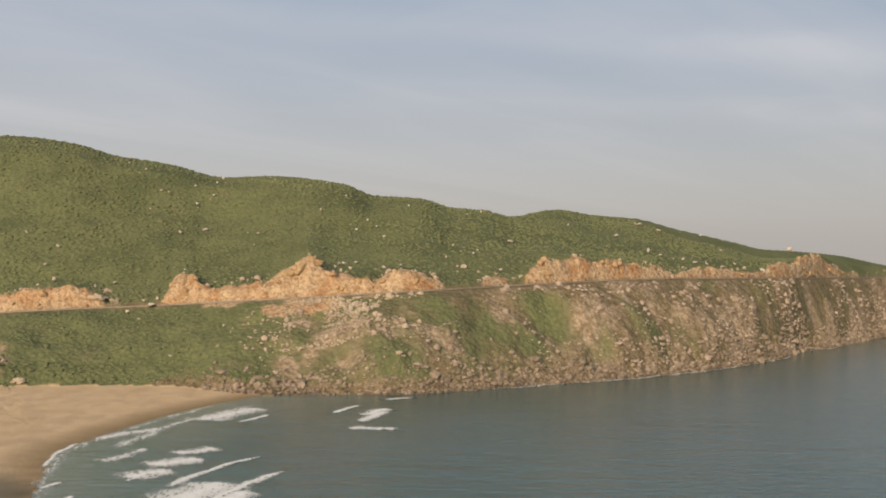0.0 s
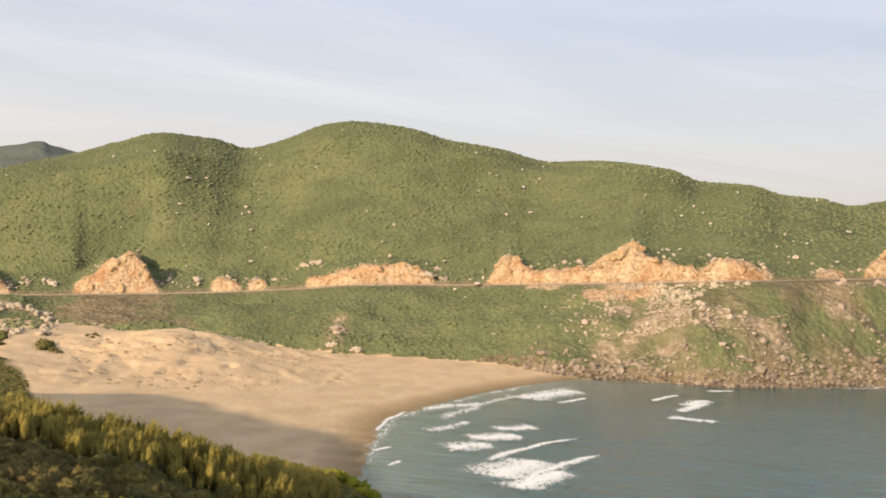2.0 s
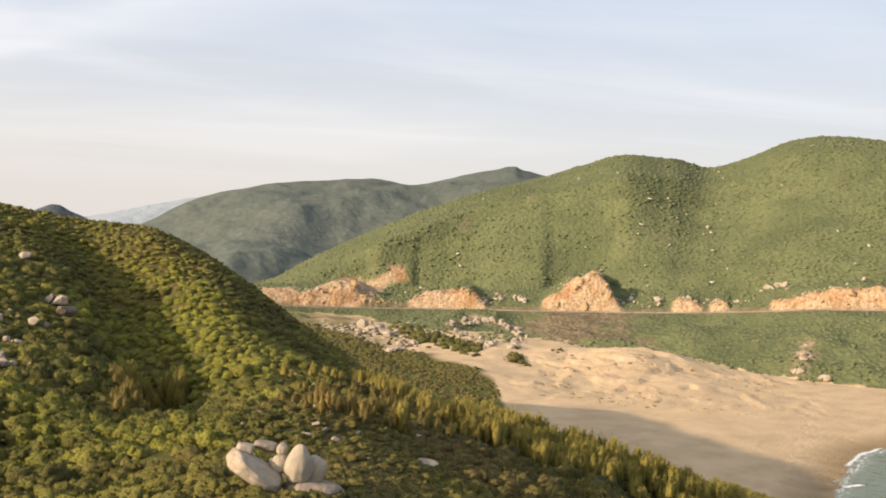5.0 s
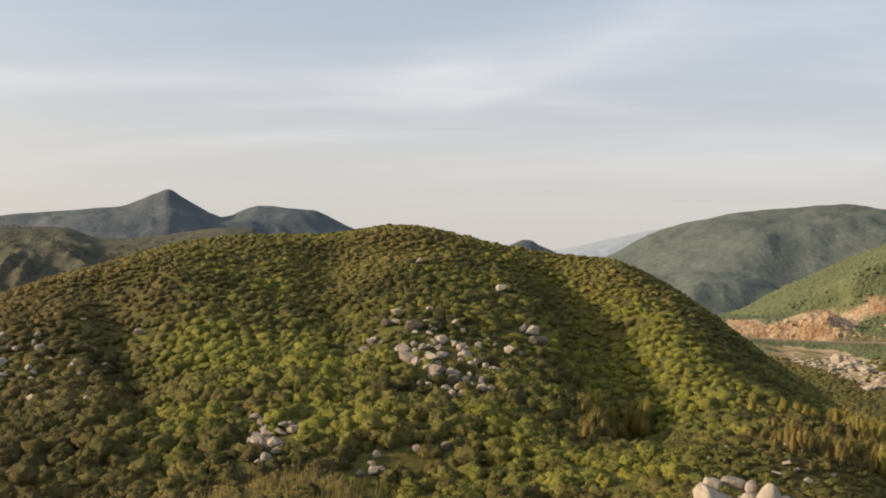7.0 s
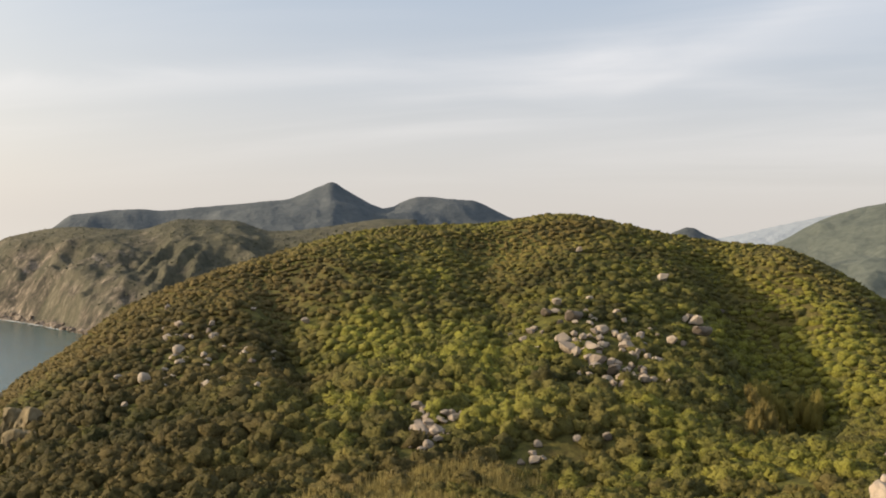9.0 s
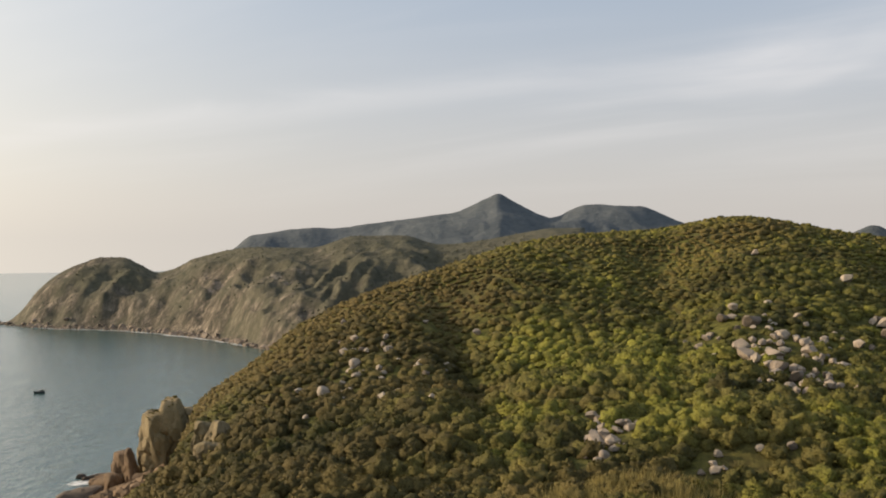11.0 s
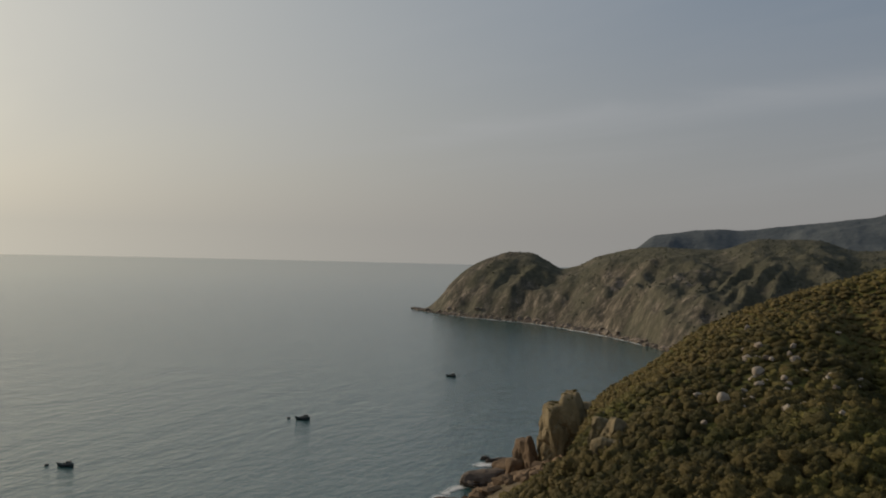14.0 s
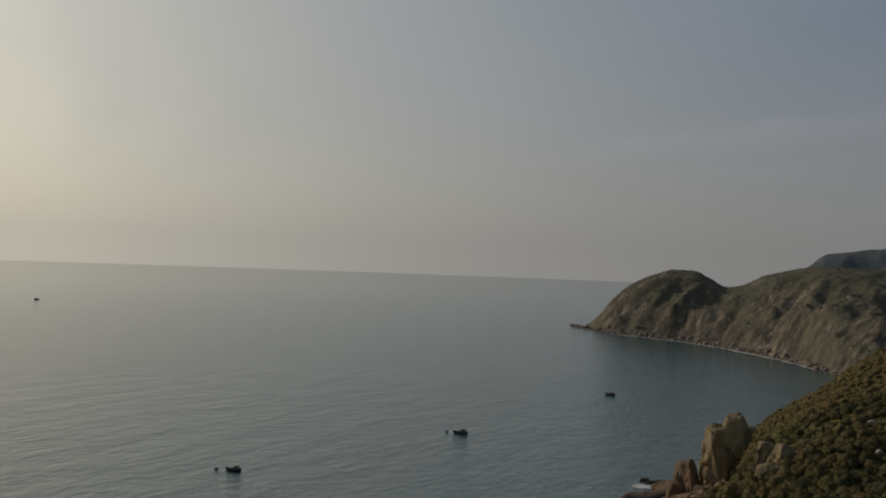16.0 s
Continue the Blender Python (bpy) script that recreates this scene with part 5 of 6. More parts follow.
d = np.array([seen_at(a, e, 700, 1150)[1] for a, e in zip(az, by(az, 39.4, -5.72, 42, -5.25, 44.2, -4.78) + rng.normal(size=300) * 0.17)])
x, y = plan_xy(az, d)
stack_bushes("valley_wood", "dark green wood behind the dunes", "trees", LEAF, x, y, land(az, d)[0], rng.uniform(2.2, 4.6, 300), far_crowns, rng, rng.uniform(0.15, 0.5, 300), squash=0.95, smooth=True)
az = rng.uniform(18, 36, 170)
d = far_slope_lines(az)[0] + rng.uniform(2, 30, 170)
x, y = plan_xy(az, d)
stack_bushes("slope_thicket", "olive thickets where the far slope meets the sand", "shrubs", FAR_LEAF, x, y, land(az, d)[0], rng.uniform(1.2, 3.0, 170), far_crowns, rng, rng.uniform(0.0, 0.6, 170), squash=0.8, smooth=True)
az = 38.52 + 0.95 * rng.uniform(-1, 1, 70)
el = -5.0 + 0.26 * np.sqrt(1 - ((az - 38.52) / 0.96) ** 2) * rng.uniform(-1, 1, 70)
d = np.array([seen_at(a, e, 700, 1200)[1] for a, e in zip(az, el)])
x, y = plan_xy(az, d)
stack_bushes("ringed_thicket", "round green thicket ringed by pale rocks", "shrubs", FAR_LEAF, x, y, land(az, d)[0], rng.uniform(1.6, 3.0, 70), far_crowns, rng, rng.uniform(0.5, 1.0, 70), squash=0.8, smooth=True)


# ---- casuarina trees above the beach ----
def part(name, verts, faces, mat, parent, attrs=(), smooth=False, label=""):
    ob = mesh_object(name, verts, faces, mat, attrs, smooth)
    ob.parent = parent
    return tagged(ob, label) if label else ob


def tube(points, radii, n=6):
    """A tapered limb through points."""
    vs, fs = [], []
    for k, (p, r) in enumerate(zip(points, radii)):
        a = np.linspace(0, 2 * np.pi, n, endpoint=False)
        vs.append(np.stack([p[0] + r * np.cos(a), p[1] + r * np.sin(a), np.full(n, p[2])], 1))
        if k:
            i = np.arange(n)
            j = (i + 1) % n
            fs.append(np.stack([i + (k - 1) * n, j + (k - 1) * n, j + k * n, i + k * n], 1))
    return np.concatenate(vs), np.concatenate(fs)


m = Mat("casuarina_bark", 0.95, 0.1)
m.base(m.ramp(m.noise(3, 5), (0.3, (0.07, 0.05, 0.035)), (0.7, (0.16, 0.12, 0.09))))
BARK = m.m


def casuarina(rng, h, needles):
    tree = tagged(new("casuarina_tree"), "feathery olive casuarina tree on the slope above the beach", "tree", "casuarina belt")
    bend = rng.normal(size=2) * 0.25
    pts = [(bend[0] * t * t, bend[1] * t * t, t * h * 0.94) for t in (-0.06, 0.0, 0.3, 0.6, 0.85, 1.0)]
    v, f = tube(pts, [0.17, 0.16, 0.12, 0.08, 0.04, 0.015])
    part("trunk", v, f, BARK, tree)
    crown, cf, ct, cb = [], [], [], 0
    for k in range(6):
        t = rng.uniform(0.02, 0.55) if k else 0.45
        a = rng.uniform(0, 6.283)
        out = h * 0.17 * (1 - t) * rng.uniform(0.4, 1.1) if k else 0.0
        o = np.array([bend[0] * t * t + math.cos(a) * out, bend[1] * t * t + math.sin(a) * out, t * h])
        tall = h * (0.98 - t) * (rng.uniform(0.62, 0.95) if k else 1.0)
        if 0 < k < 5:
            v, f = tube([(0, 0, t * h * 0.8), o, o + np.array([0, 0, tall * 0.5])], [0.05, 0.035, 0.012], 4)
            part("limb", v, f, BARK, tree)
        v, f = ICO[2]
        s = rng.uniform(0, 60, 3)
        lump = np.array([noise.fractal(Vector(p * 2.2 + s), 1.0, 2.0, 4) for p in v])
        up = (v[:, 2] + 1) / 2
        wide = h * 0.118 * rng.uniform(0.8, 1.2) * np.clip(1.04 - up ** 1.8, 0, 1) ** 0.7 * (1 + 0.6 * lump)
        lean = np.array([math.cos(a), math.sin(a)]) * 0.10 * tall
        crown.append(np.stack([o[0] + v[:, 0] * wide + lean[0] * up, o[1] + v[:, 1] * wide + lean[1] * up, o[2] + up * tall * (1 + 0.12 * lump)], 1))
        cf.append(f + cb)
        tone = rng.uniform(0.3, 0.9)
        ct.append(np.full(len(v), tone))
        cb += len(v)
        for _ in range(40):
            q = rng.uniform(0.05, 1.05)
            b = rng.uniform(0, 6.283)
            w = h * 0.130 * (1.12 - q ** 1.8) ** 0.7 * rng.uniform(0.8, 1.4)
            c = np.array([o[0] + math.cos(b) * w + lean[0] * q, o[1] + math.sin(b) * w + lean[1] * q, o[2] + q * tall])
            s = h * 0.042 * rng.uniform(0.7, 1.4)
            rise_by = np.array([math.cos(b) * 0.5, math.sin(b) * 0.5, 1.0]) + rng.normal(size=3) * 0.2
            side = np.array([-math.sin(b), math.cos(b), 0.0]) + rng.normal(size=3) * 0.3
            crown.append(np.array([c - side * s * 0.3, c + side * s * 0.3, c + rise_by * s * 1.8]))
            cf.append(np.arange(3)[None] + cb)
            ct.append(np.full(3, tone * rng.uniform(0.8, 1.3)))
            cb += 3
    part("crown", np.concatenate(crown), np.concatenate(cf), needles, tree, [("tint", np.concatenate(ct))], True)
    return tree


models = [casuarina(rng, h, PINE) for h in (7.4, 8.4, 9.2, 6.2, 7.8, 8.8)]
plumes = [casuarina(rng, h, PLUME) for h in (7.0, 8.2, 9.0)]
stood = set()
spots = []
az, d = plan_points(rng, 22.6, 50, 140, 334, 2.3)
zz = land(az, d)[0]
# the belt lies along the brow: crowns reach its upper line, the lowest stand on its lower one
brow = by(az, 22, -12.6, 25.3, -11.95, 29.9, -10.6, 33.1, -9.8, 36.6, -9.2, 38.8, -8.64, 41.5, -8.5, 43.6, -7.6, 46.2, -7.2, 50, -6.6)
hem = by(az, 22, -14.8, 29, -13.9, 32.6, -12.4, 34, -12.2, 36.6, -11.7, 38.8, -11.0, 41.4, -10.6, 43.5, -10.5, 46, -10.0, 50, -9.2)
foot_el = np.degrees(np.arctan2(zz - EYE, d))
room = (rise(d, brow + 0.1) - zz) / 7.6
height = np.minimum(rng.uniform(0.50, 1.0, len(az)) * np.clip(1 - 0.05 * (az - 40), 0.65, 1), room * rng.uniform(0.85, 1.05, len(az)))
for a, q, z, h, ok in zip(az, d, zz, height, (foot_el > hem) & (height > 0.4)):
    if ok and rng.random() < (0.95 if a < 40 else 0.30 + 0.9 * float(fbm(np.array(-q * math.sin(radians(a))), np.array(q * math.cos(radians(a))), 16, 2, 219))):
        spots.append((a, q, z, h))
az, d = plan_points(rng, 54.8, 58.4, 150, 232, 2.2)
zz = land(az, d)[0]
foot_el = np.degrees(np.arctan2(zz - EYE, d))
spots += [(a, q, z, rng.uniform(0.55, 1.0)) for a, q, z, e in zip(az, d, zz, foot_el) if -9.9 < e < -7.4 and rng.random() < 0.72]
spots.sort(key=lambda s: s[1])
gv, gf, gt, gb = [], [], [], 0
for k, (a, q, z, size) in enumerate(spots):
    p = heading(a) * q
    mdl = plumes[k % len(plumes)] if a > 41.5 + rng.normal() * 1.5 else models[k % len(models)]
    at = pose(p.x, p.y, z - 0.15, rng.normal() * 3, rng.normal() * 3, rng.uniform(0, 360)) @ Matrix.Diagonal((size, size, size, 1))
    if mdl not in stood:
        mdl.matrix_basis = at
        stood.add(mdl)
    elif k < 290:
        copy_thing(mdl, at)
    else:
        me = [o for o in mdl.children if o.name.startswith("crown")][0].data
        v = np.array([at @ p.co for p in me.vertices])
        gv.append(v)
        gf.append(np.array([p.vertices[:] for p in me.polygons]) + gb)
        gt.append(np.full(len(v), rng.uniform(0.3, 0.9)))
        gb += len(v)
if gv:
    tagged(mesh_object("casuarina_grove", np.concatenate(gv), np.concatenate(gf), PINE, [("tint", np.concatenate(gt))], True), "feathery olive casuarina grove lower on the slope", "trees", kind="stuff")

# ---- boulders ----
ROCKS = []
for k in range(8):
    v, f = rock_shape(rng, 3, 0.16, 13 + k % 5, 0.42, 0.8)
    me = mesh_object("boulder", v, f, PALE_ROCK if k % 3 else GRANITE, smooth=False).data
    ROCKS.append(me)
for ob in [o for o in scene.objects if o.name.startswith("boulder")]:
    bpy.data.objects.remove(ob)
PALE = []
SMALL = [mesh_object("far_rock", *rock_shape(rng, 2, 0.7, 6, 0.35, 0.8), FAR_PALE, smooth=False) for _ in range(6)]
FAR_ROCKS = [o.data for o in SMALL]
for o in SMALL:
    bpy.data.objects.remove(o)
for k in range(5):
    ob = mesh_object("boulder", *rock_shape(rng, 3, 0.16, 10 + k, 0.40, 0.70), PALE_ROCK, smooth=False)
    PALE.append(ob.data)
    bpy.data.objects.remove(ob)


def boulder(az, el, wide, tall, label, group, kinds, near, far, sink=0.25, lean=0.0, deep=None):
    p, dist = seen_at(az, el, near, far)
    ob = new("boulder", kinds[rng.integers(len(kinds))])
    w = wide * dist / 1883 * 0.5
    h = tall * dist / 1883 * 0.5
    p = p + Vector((0, 0, h * (1 - 2 * sink)))
    ob.matrix_world = pose(p.x, p.y, p.z, 0, 0, az) @ pose(0, 0, 0, 0, lean, rng.uniform(-25, 25)) @ Matrix.Diagonal((w, deep or w * rng.uniform(0.8, 1.1), h, 1))
    return tagged(ob, label, "boulder", group)


# the pale group standing on the slope below the viewpoint
base_d = seen_at(49.4, -13.5, 70, 300)[1]


def worn_boulder(taper, square, flat_top, seed, mat):
    """A smooth granite boulder, weathered round: tapered upwards, more or less square, with shallow dents."""
    r = np.random.default_rng(seed)
    v, f = ICO[5]
    v = v / (np.abs(v) ** square @ np.ones(3))[:, None] ** (1 / square)
    up = (v[:, 2] + 1) / 2
    v = v * np.stack([1 - taper * up ** 1.5, 1 - taper * up ** 1.5, np.ones(len(v))], 1)
    v[:, 2] = np.where(v[:, 2] > flat_top, flat_top + 0.25 * (v[:, 2] - flat_top), v[:, 2])
    for _ in range(5):
        nrm = r.normal(size=3)
        nrm /= np.linalg.norm(nrm)
        v = v - (np.maximum(v @ nrm - r.uniform(0.72, 0.92), 0) * 0.75)[:, None] * nrm
    o = r.uniform(0, 60, 3)
    dent = np.array([noise.fractal(Vector(p * 1.4 + o), 1.0, 2.0, 3) + 0.25 * noise.noise(Vector(p * 7.0 - o)) for p in v])
    v = v * (1 + 0.055 * dent)[:, None]
    return mesh_object("boulder", v / np.abs(v).max(0), f, mat)


GROUP = (
    ((48.71, -12.07), 51, 68, 2, 0.6, (0.50, 2.3, 0.97, 41), PALE_ROCK, "pear-shaped pale granite boulder standing upright in the group"),
    ((51.03, -12.42), 106, 38, 30, 0.9, (0.10, 3.4, 0.85, 42), PALE_ROCK, "long pale granite boulder leaning on the group"),
    ((51.60, -11.34), 31, 20, 10, 1.8, (0.08, 4.5, 0.8, 43), PALE_ROCK, "small squarish pale boulder resting on the leaning one"),
    ((49.66, -11.33), 19, 23, 0, 1.8, (0.15, 2.4, 0.95, 44), PALE_ROCK, "small upright pale boulder behind the group"),
    ((49.75, -12.10), 27, 33, 8, 1.2, (0.12, 3.0, 0.9, 45), PALE_ROCK, "small pale boulder wedged in the group"),
    ((50.10, -12.05), 15, 16, 0, 1.6, (0.10, 2.5, 0.9, 48), PALE_ROCK, "small pale boulder wedged in the group"),
    ((47.92, -12.32), 46, 46, 34, 1.6, (0.30, 3.2, 0.9, 46), PALE_ROCK, "pale boulder tilted against the pear-shaped one"),
    ((47.75, -13.42), 104, 40, 8, 1.2, (0.30, 2.6, 0.8, 47), GRANITE, "broad low brownish granite slab under the group"),
    ((50.47, -11.20), 46, 18, 8, 3.4, (0.20, 2.8, 0.7, 49), GRANITE, "low brownish granite slab behind the group"))
for (az, el), wide, tall, lean, back, shape, mat, text in GROUP:
    q = base_d + back
    p = heading(az) * q
    w, t = wide * q / 1883 / 2, tall * q / 1883 / 2
    ob = worn_boulder(*shape, mat)
    ob.matrix_world = pose(p.x, p.y, rise(q, el), 0, lean, az) @ Matrix.Diagonal((w * 1.04, w * 0.9, t * 1.05, 1))
    tagged(ob, text, "boulder", "pale boulder group")
for az, el, wide, tall in ((46.77, -11.0, 24, 12), (48.22, -10.63, 34, 9), (42.1, -11.92, 54, 12), (45.03, -11.91, 14, 9), (43.35, -7.49, 22, 22), (50.77, -9.54, 20, 8), (51.82, -10.2, 9, 8), (40.5, -12.5, 30, 9)):
    boulder(az, el, wide, tall, "flat granite slab lying bare in the heath", "heath slabs", PALE, 100, 420, 0.22, rng.uniform(8, 20))
for az, el, s in near_rocks + more_rocks:
    boulder(az, el - 0.05, s * 1.1, s * 0.85, "weathered grey-brown granite boulder among the scrub", "hill boulders", ROCKS if s < 32 else PALE, 100, 400, 0.14, rng.uniform(-25, 25))
for az0, el0, n, wa, we in ((66.2, -5.4, 26, 1.5, 0.8), (64.4, -6.5, 18, 1.0, 0.7), (75.2, -10.4, 12, 0.7, 0.5), (87.8, -6.6, 9, 2.2, 1.2), (46.5, -10.5, 7, 3.5, 1.0)):
    for _ in range(n):
        boulder(az0 + rng.normal() * wa, el0 + rng.normal() * we, rng.uniform(8, 18), rng.uniform(7, 15), "small granite boulder among the scrub", "hill boulders", ROCKS, 100, 400, 0.05, rng.uniform(-25, 25))

BLOCKS = []
for k in range(4):
    ob = mesh_object("boulder", *rock_shape(rng, 3, 0.3, 12, 0.4, 0.75), PALE_ROCK, smooth=False)
    BLOCKS.append(ob.data)
    bpy.data.objects.remove(ob)
far_rocks = ((38.7, -3.0), (38.4, -3.1), (37.6, -2.9), (37.2, -3.05), (31.5, -2.6), (31.3, -2.8), (30.0, -2.7), (15.2, -2.3), (15.6, -2.0), (14.9, -1.9), (16.9, -1.9), (5.7, -0.1), (5.2, 0.05), (4.9, -0.2), (5.4, -0.35),
             (-11.0, 0.9), (-11.6, 0.7), (-12.3, 0.55), (-12.8, 0.5), (-13.4, 0.35), (-14.0, 0.25), (-15.4, 0.27), (-14.8, 0.1), (-9.3, 1.7), (-7.5, 0.65), (-7.1, 0.6), (-10.5, 2.3), (-11.5, 2.0), (-15.9, 0.0), (-16.8, -0.1), (40.6, -1.4), (40.8, -0.75), (33.1, -1.25), (29.6, 0.33), (31.1, 1.3), (29.3, 1.75), (27.9, 0.95), (27.5, 1.05), (29.8, 2.8), (30.7, 2.7), (19.8, 0.7), (21.3, 1.4), (24.3, -1.65), (26.6, -0.75), (27.3, -1.5), (17.0, -1.1), (24.1, 3.65), (14.2, -4.85), (12.5, 1.75),
             (11.5, -3.3), (10.2, -3.2), (10.1, -3.9), (10.4, -4.35), (7.1, -3.6), (6.5, 2.95), (-3.7, 1.35), (5.5, 0.05), (4.6, 0.1), (-10.3, 2.35), (-11.5, 2.0), (16.4, -2.65), (15.8, -2.95), (3.1, 1.55), (4.0, 2.4), (12.6, 1.75), (13.8, 1.55), (10.0, 1.0))
for az, el in far_rocks:
    s = rng.uniform(4.5, 9)
    boulder(az, el, s * rng.uniform(0.7, 1.5), s * rng.uniform(0.5, 1.0), "pale boulder standing out of the hillside woodland", "hillside boulders", FAR_ROCKS, 700, 1500, 0.0)
boulder(45.75, -4.95, 23, 26, "tall pale block standing at the valley mouth", "hillside boulders", BLOCKS, 700, 1300, 0.2)
boulder(45.2, -5.0, 22, 14, "broad pale slab at the valley mouth", "hillside boulders", BLOCKS, 700, 1300, 0.25)
boulder(44.3, -5.2, 26, 12, "broad pale slab at the valley mouth", "hillside boulders", BLOCKS, 700, 1300, 0.25)
boulder(-18.1, 1.0, 10, 8, "pale boulder on the ridge line", "hillside boulders", FAR_ROCKS, 900, 1900, 0.0)

# ---- rock rubble ----
SHARP = [rock_shape(rng, 1, 0.4, 4, 0.5, 0.8) for _ in range(9)] + [rock_shape(rng, 2, 0.25, 9, 0.45, 0.8) for _ in range(2)]


def rubble(name, label, mat, az, d, size, keep, flat=0.8, lift=0.15):
    x, y = plan_xy(az, d)
    z, parts = land(az, d)
    k = np.nonzero(keep(az, d, z, parts))[0]
    s = size[k]
    spots = [(x[i], y[i], z[i] + lift * q, q * rng.uniform(0.7, 1.3), q * rng.uniform(0.7, 1.3), q * flat * rng.uniform(0.6, 1.3), rng.uniform(0, 6.283)) for i, q in zip(k, s)]
    return scatter(name, label, "rocks", mat, spots, SHARP, rng)


n = 3400
az = FOOT_AZ[np.searchsorted(FOOT_RUN, rng.uniform(np.interp(-23, FOOT_AZ, FOOT_RUN), np.interp(12.5, FOOT_AZ, FOOT_RUN), n))]
foot = far_slope_lines(az)[0]
rubble("shore_rocks", "brown tumbled rocks along the far waterline", SHORE_ROCK, az, foot + np.abs(rng.normal(size=n)) * 13 - 5, (0.6 + 1.7 * rng.random(n) ** 2) * np.where(rng.random(n) < 0.06, 2.0, 1), lambda a, q, z, p: z > -2, 0.9)
az = FOOT_AZ[np.searchsorted(FOOT_RUN, rng.uniform(np.interp(-23, FOOT_AZ, FOOT_RUN), np.interp(11, FOOT_AZ, FOOT_RUN), 800))]
foot = far_slope_lines(az)[0]
rubble("wet_rocks", "dark wet rocks at the sea's edge", DARK_ROCK, az, foot - 3 + rng.normal(size=800) * 4, rng.uniform(0.7, 2.0, 800), lambda a, q, z, p: z > -4)
n = 4600
az = FOOT_AZ[np.searchsorted(FOOT_RUN, rng.uniform(np.interp(-23, FOOT_AZ, FOOT_RUN), np.interp(10, FOOT_AZ, FOOT_RUN), n))] + rng.uniform(-0.05, 0.05, n)
foot, road, zr, _, _ = far_slope_lines(az)
q = foot + (road - foot) * (0.04 + 0.92 * rng.random(n) ** 1.5)
bare = seaward_bare(az, q, road)
rubble("slope_rocks", "brown rock rubble on the slope under the road", SLOPE_ROCK, az, q, (0.4 + 1.0 * rng.random(n) ** 2) * np.where(rng.random(n) < 0.12, 2.6, 1), lambda a, dd, z, p: bare + 0.12 - 0.5 * (dd - far_slope_lines(a)[0]) / 130 > 0.0)
n = 1400
az = FOOT_AZ[np.searchsorted(FOOT_RUN, rng.uniform(np.interp(-23, FOOT_AZ, FOOT_RUN), np.interp(-5, FOOT_AZ, FOOT_RUN), n))] + rng.uniform(-0.05, 0.05, n)
foot, road, _, _, _ = far_slope_lines(az)
q = foot + (road - 6 - foot) * rng.random(n) ** 1.2
rubble("ledge_rocks", "pinkish-grey broken ledges on the slope under the road", SLOPE_ROCK, az, q, 0.8 + 2.4 * rng.random(n) ** 2, lambda a, dd, z, p: fbm(*plan_xy(a, dd), 28, 3, 203) > -0.05, 0.75, -0.1)
n = 3200
az = rng.uniform(1, 12, n)
foot, road, zr, _, _ = far_slope_lines(az)
q = foot + (road - foot) * rng.uniform(0.35, 1.0, n)
bare = fbm(*plan_xy(az, q), 35, 3, 183)
fall = np.exp(-((az - 5.5) / 3.2) ** 2)
keep_fall = rng.random(n) < fall
rubble("blast_rubble", "pale blasted rubble spilled below the road", PALE_ROCK, az, q, (0.4 + 1.2 * rng.random(n) ** 1.6) * np.where(rng.random(n) < 0.10, 2.0, 1), lambda a, dd, z, p: keep_fall & (bare > -0.22))
n = 1300
az = rng.uniform(-22, 52, n)
_, road, zr, _, _ = far_slope_lines(az)
hc = cut_height(az)
rubble("cut_rocks", "orange and buff broken rock in the road cut", ORANGE_ROCK, az, road + 4 + rng.uniform(0.05, 1.0, n) * (0.5 * hc + 8), (0.5 + 3.4 * rng.random(n) ** 2.5) * np.clip(hc / 18, 0.6, 1.35), lambda a, dd, z, p: (hc > 5) & (fbm(*plan_xy(a, dd), 16, 2, 195) > -0.1), 0.95, -0.2)
n = 800
az = rng.uniform(-23, 50, n)
_, road, zr, _, _ = far_slope_lines(az)
hc = cut_height(az)
rubble("crag_rocks", "pale crags along the top of the road cuts", PALE_ROCK, az, road + 12 + 0.5 * hc + np.abs(rng.normal(size=n)) * 14, rng.uniform(0.4, 1.3, n) * np.where(rng.random(n) < 0.15, 2.2, 1), lambda a, dd, z, p: (z > 0) & (fbm(*plan_xy(a, dd), 30, 2, 191) + 0.25 * (a < -8) > 0.12), 1.1)
SLABS = ((40.88, -4.4), (40.6, -4.75), (40.31, -5.05), (40.1, -4.3), (39.5, -4.27), (39.1, -4.2), (38.68, -4.14), (38.2, -4.25), (37.8, -4.42), (37.45, -4.6), (37.28, -4.85), (37.3, -5.15), (37.42, -5.45), (39.1, -5.38), (39.5, -5.3), (39.9, -5.2), (38.7, -5.4),
         (38.45, -2.86), (37.5, -2.92), (37.2, -3.0), (39.24, -3.17), (31.58, -2.56), (24.59, -1.62), (23.98, -1.45), (17.94, -1.81), (17.33, -1.47), (30.11, -2.6), (17.1, -1.99), (22.6, -4.94), (22.88, -5.71), (21.63, -5.98),
         (45.0, -4.75), (44.67, -5.0), (44.1, -5.2), (43.4, -5.43), (43.0, -5.6), (44.36, -6.0), (43.7, -5.9), (45.4, -5.1))
n = len(SLABS) * 11
az = np.repeat([s[0] for s in SLABS], 11) + rng.normal(size=n) * 0.17
at = [seen_at(a, e + rng.normal() * 0.085, 640, 1200)[1] for a, e in zip(az, np.repeat([s[1] for s in SLABS], 11))]
rubble("granite_slabs", "pale granite slabs among dark thickets", PALE_ROCK, az, np.array(at), 0.8 + 2.6 * rng.random(n) ** 1.8, lambda a, dd, z, p: z > 0, 0.8, 0.35)
n = 300
az = np.concatenate([rng.normal(29, 2.2, 110), rng.normal(8, 5, 110), rng.uniform(-16, 42, 80)])
_, road, _, ridge, _ = far_slope_lines(az)
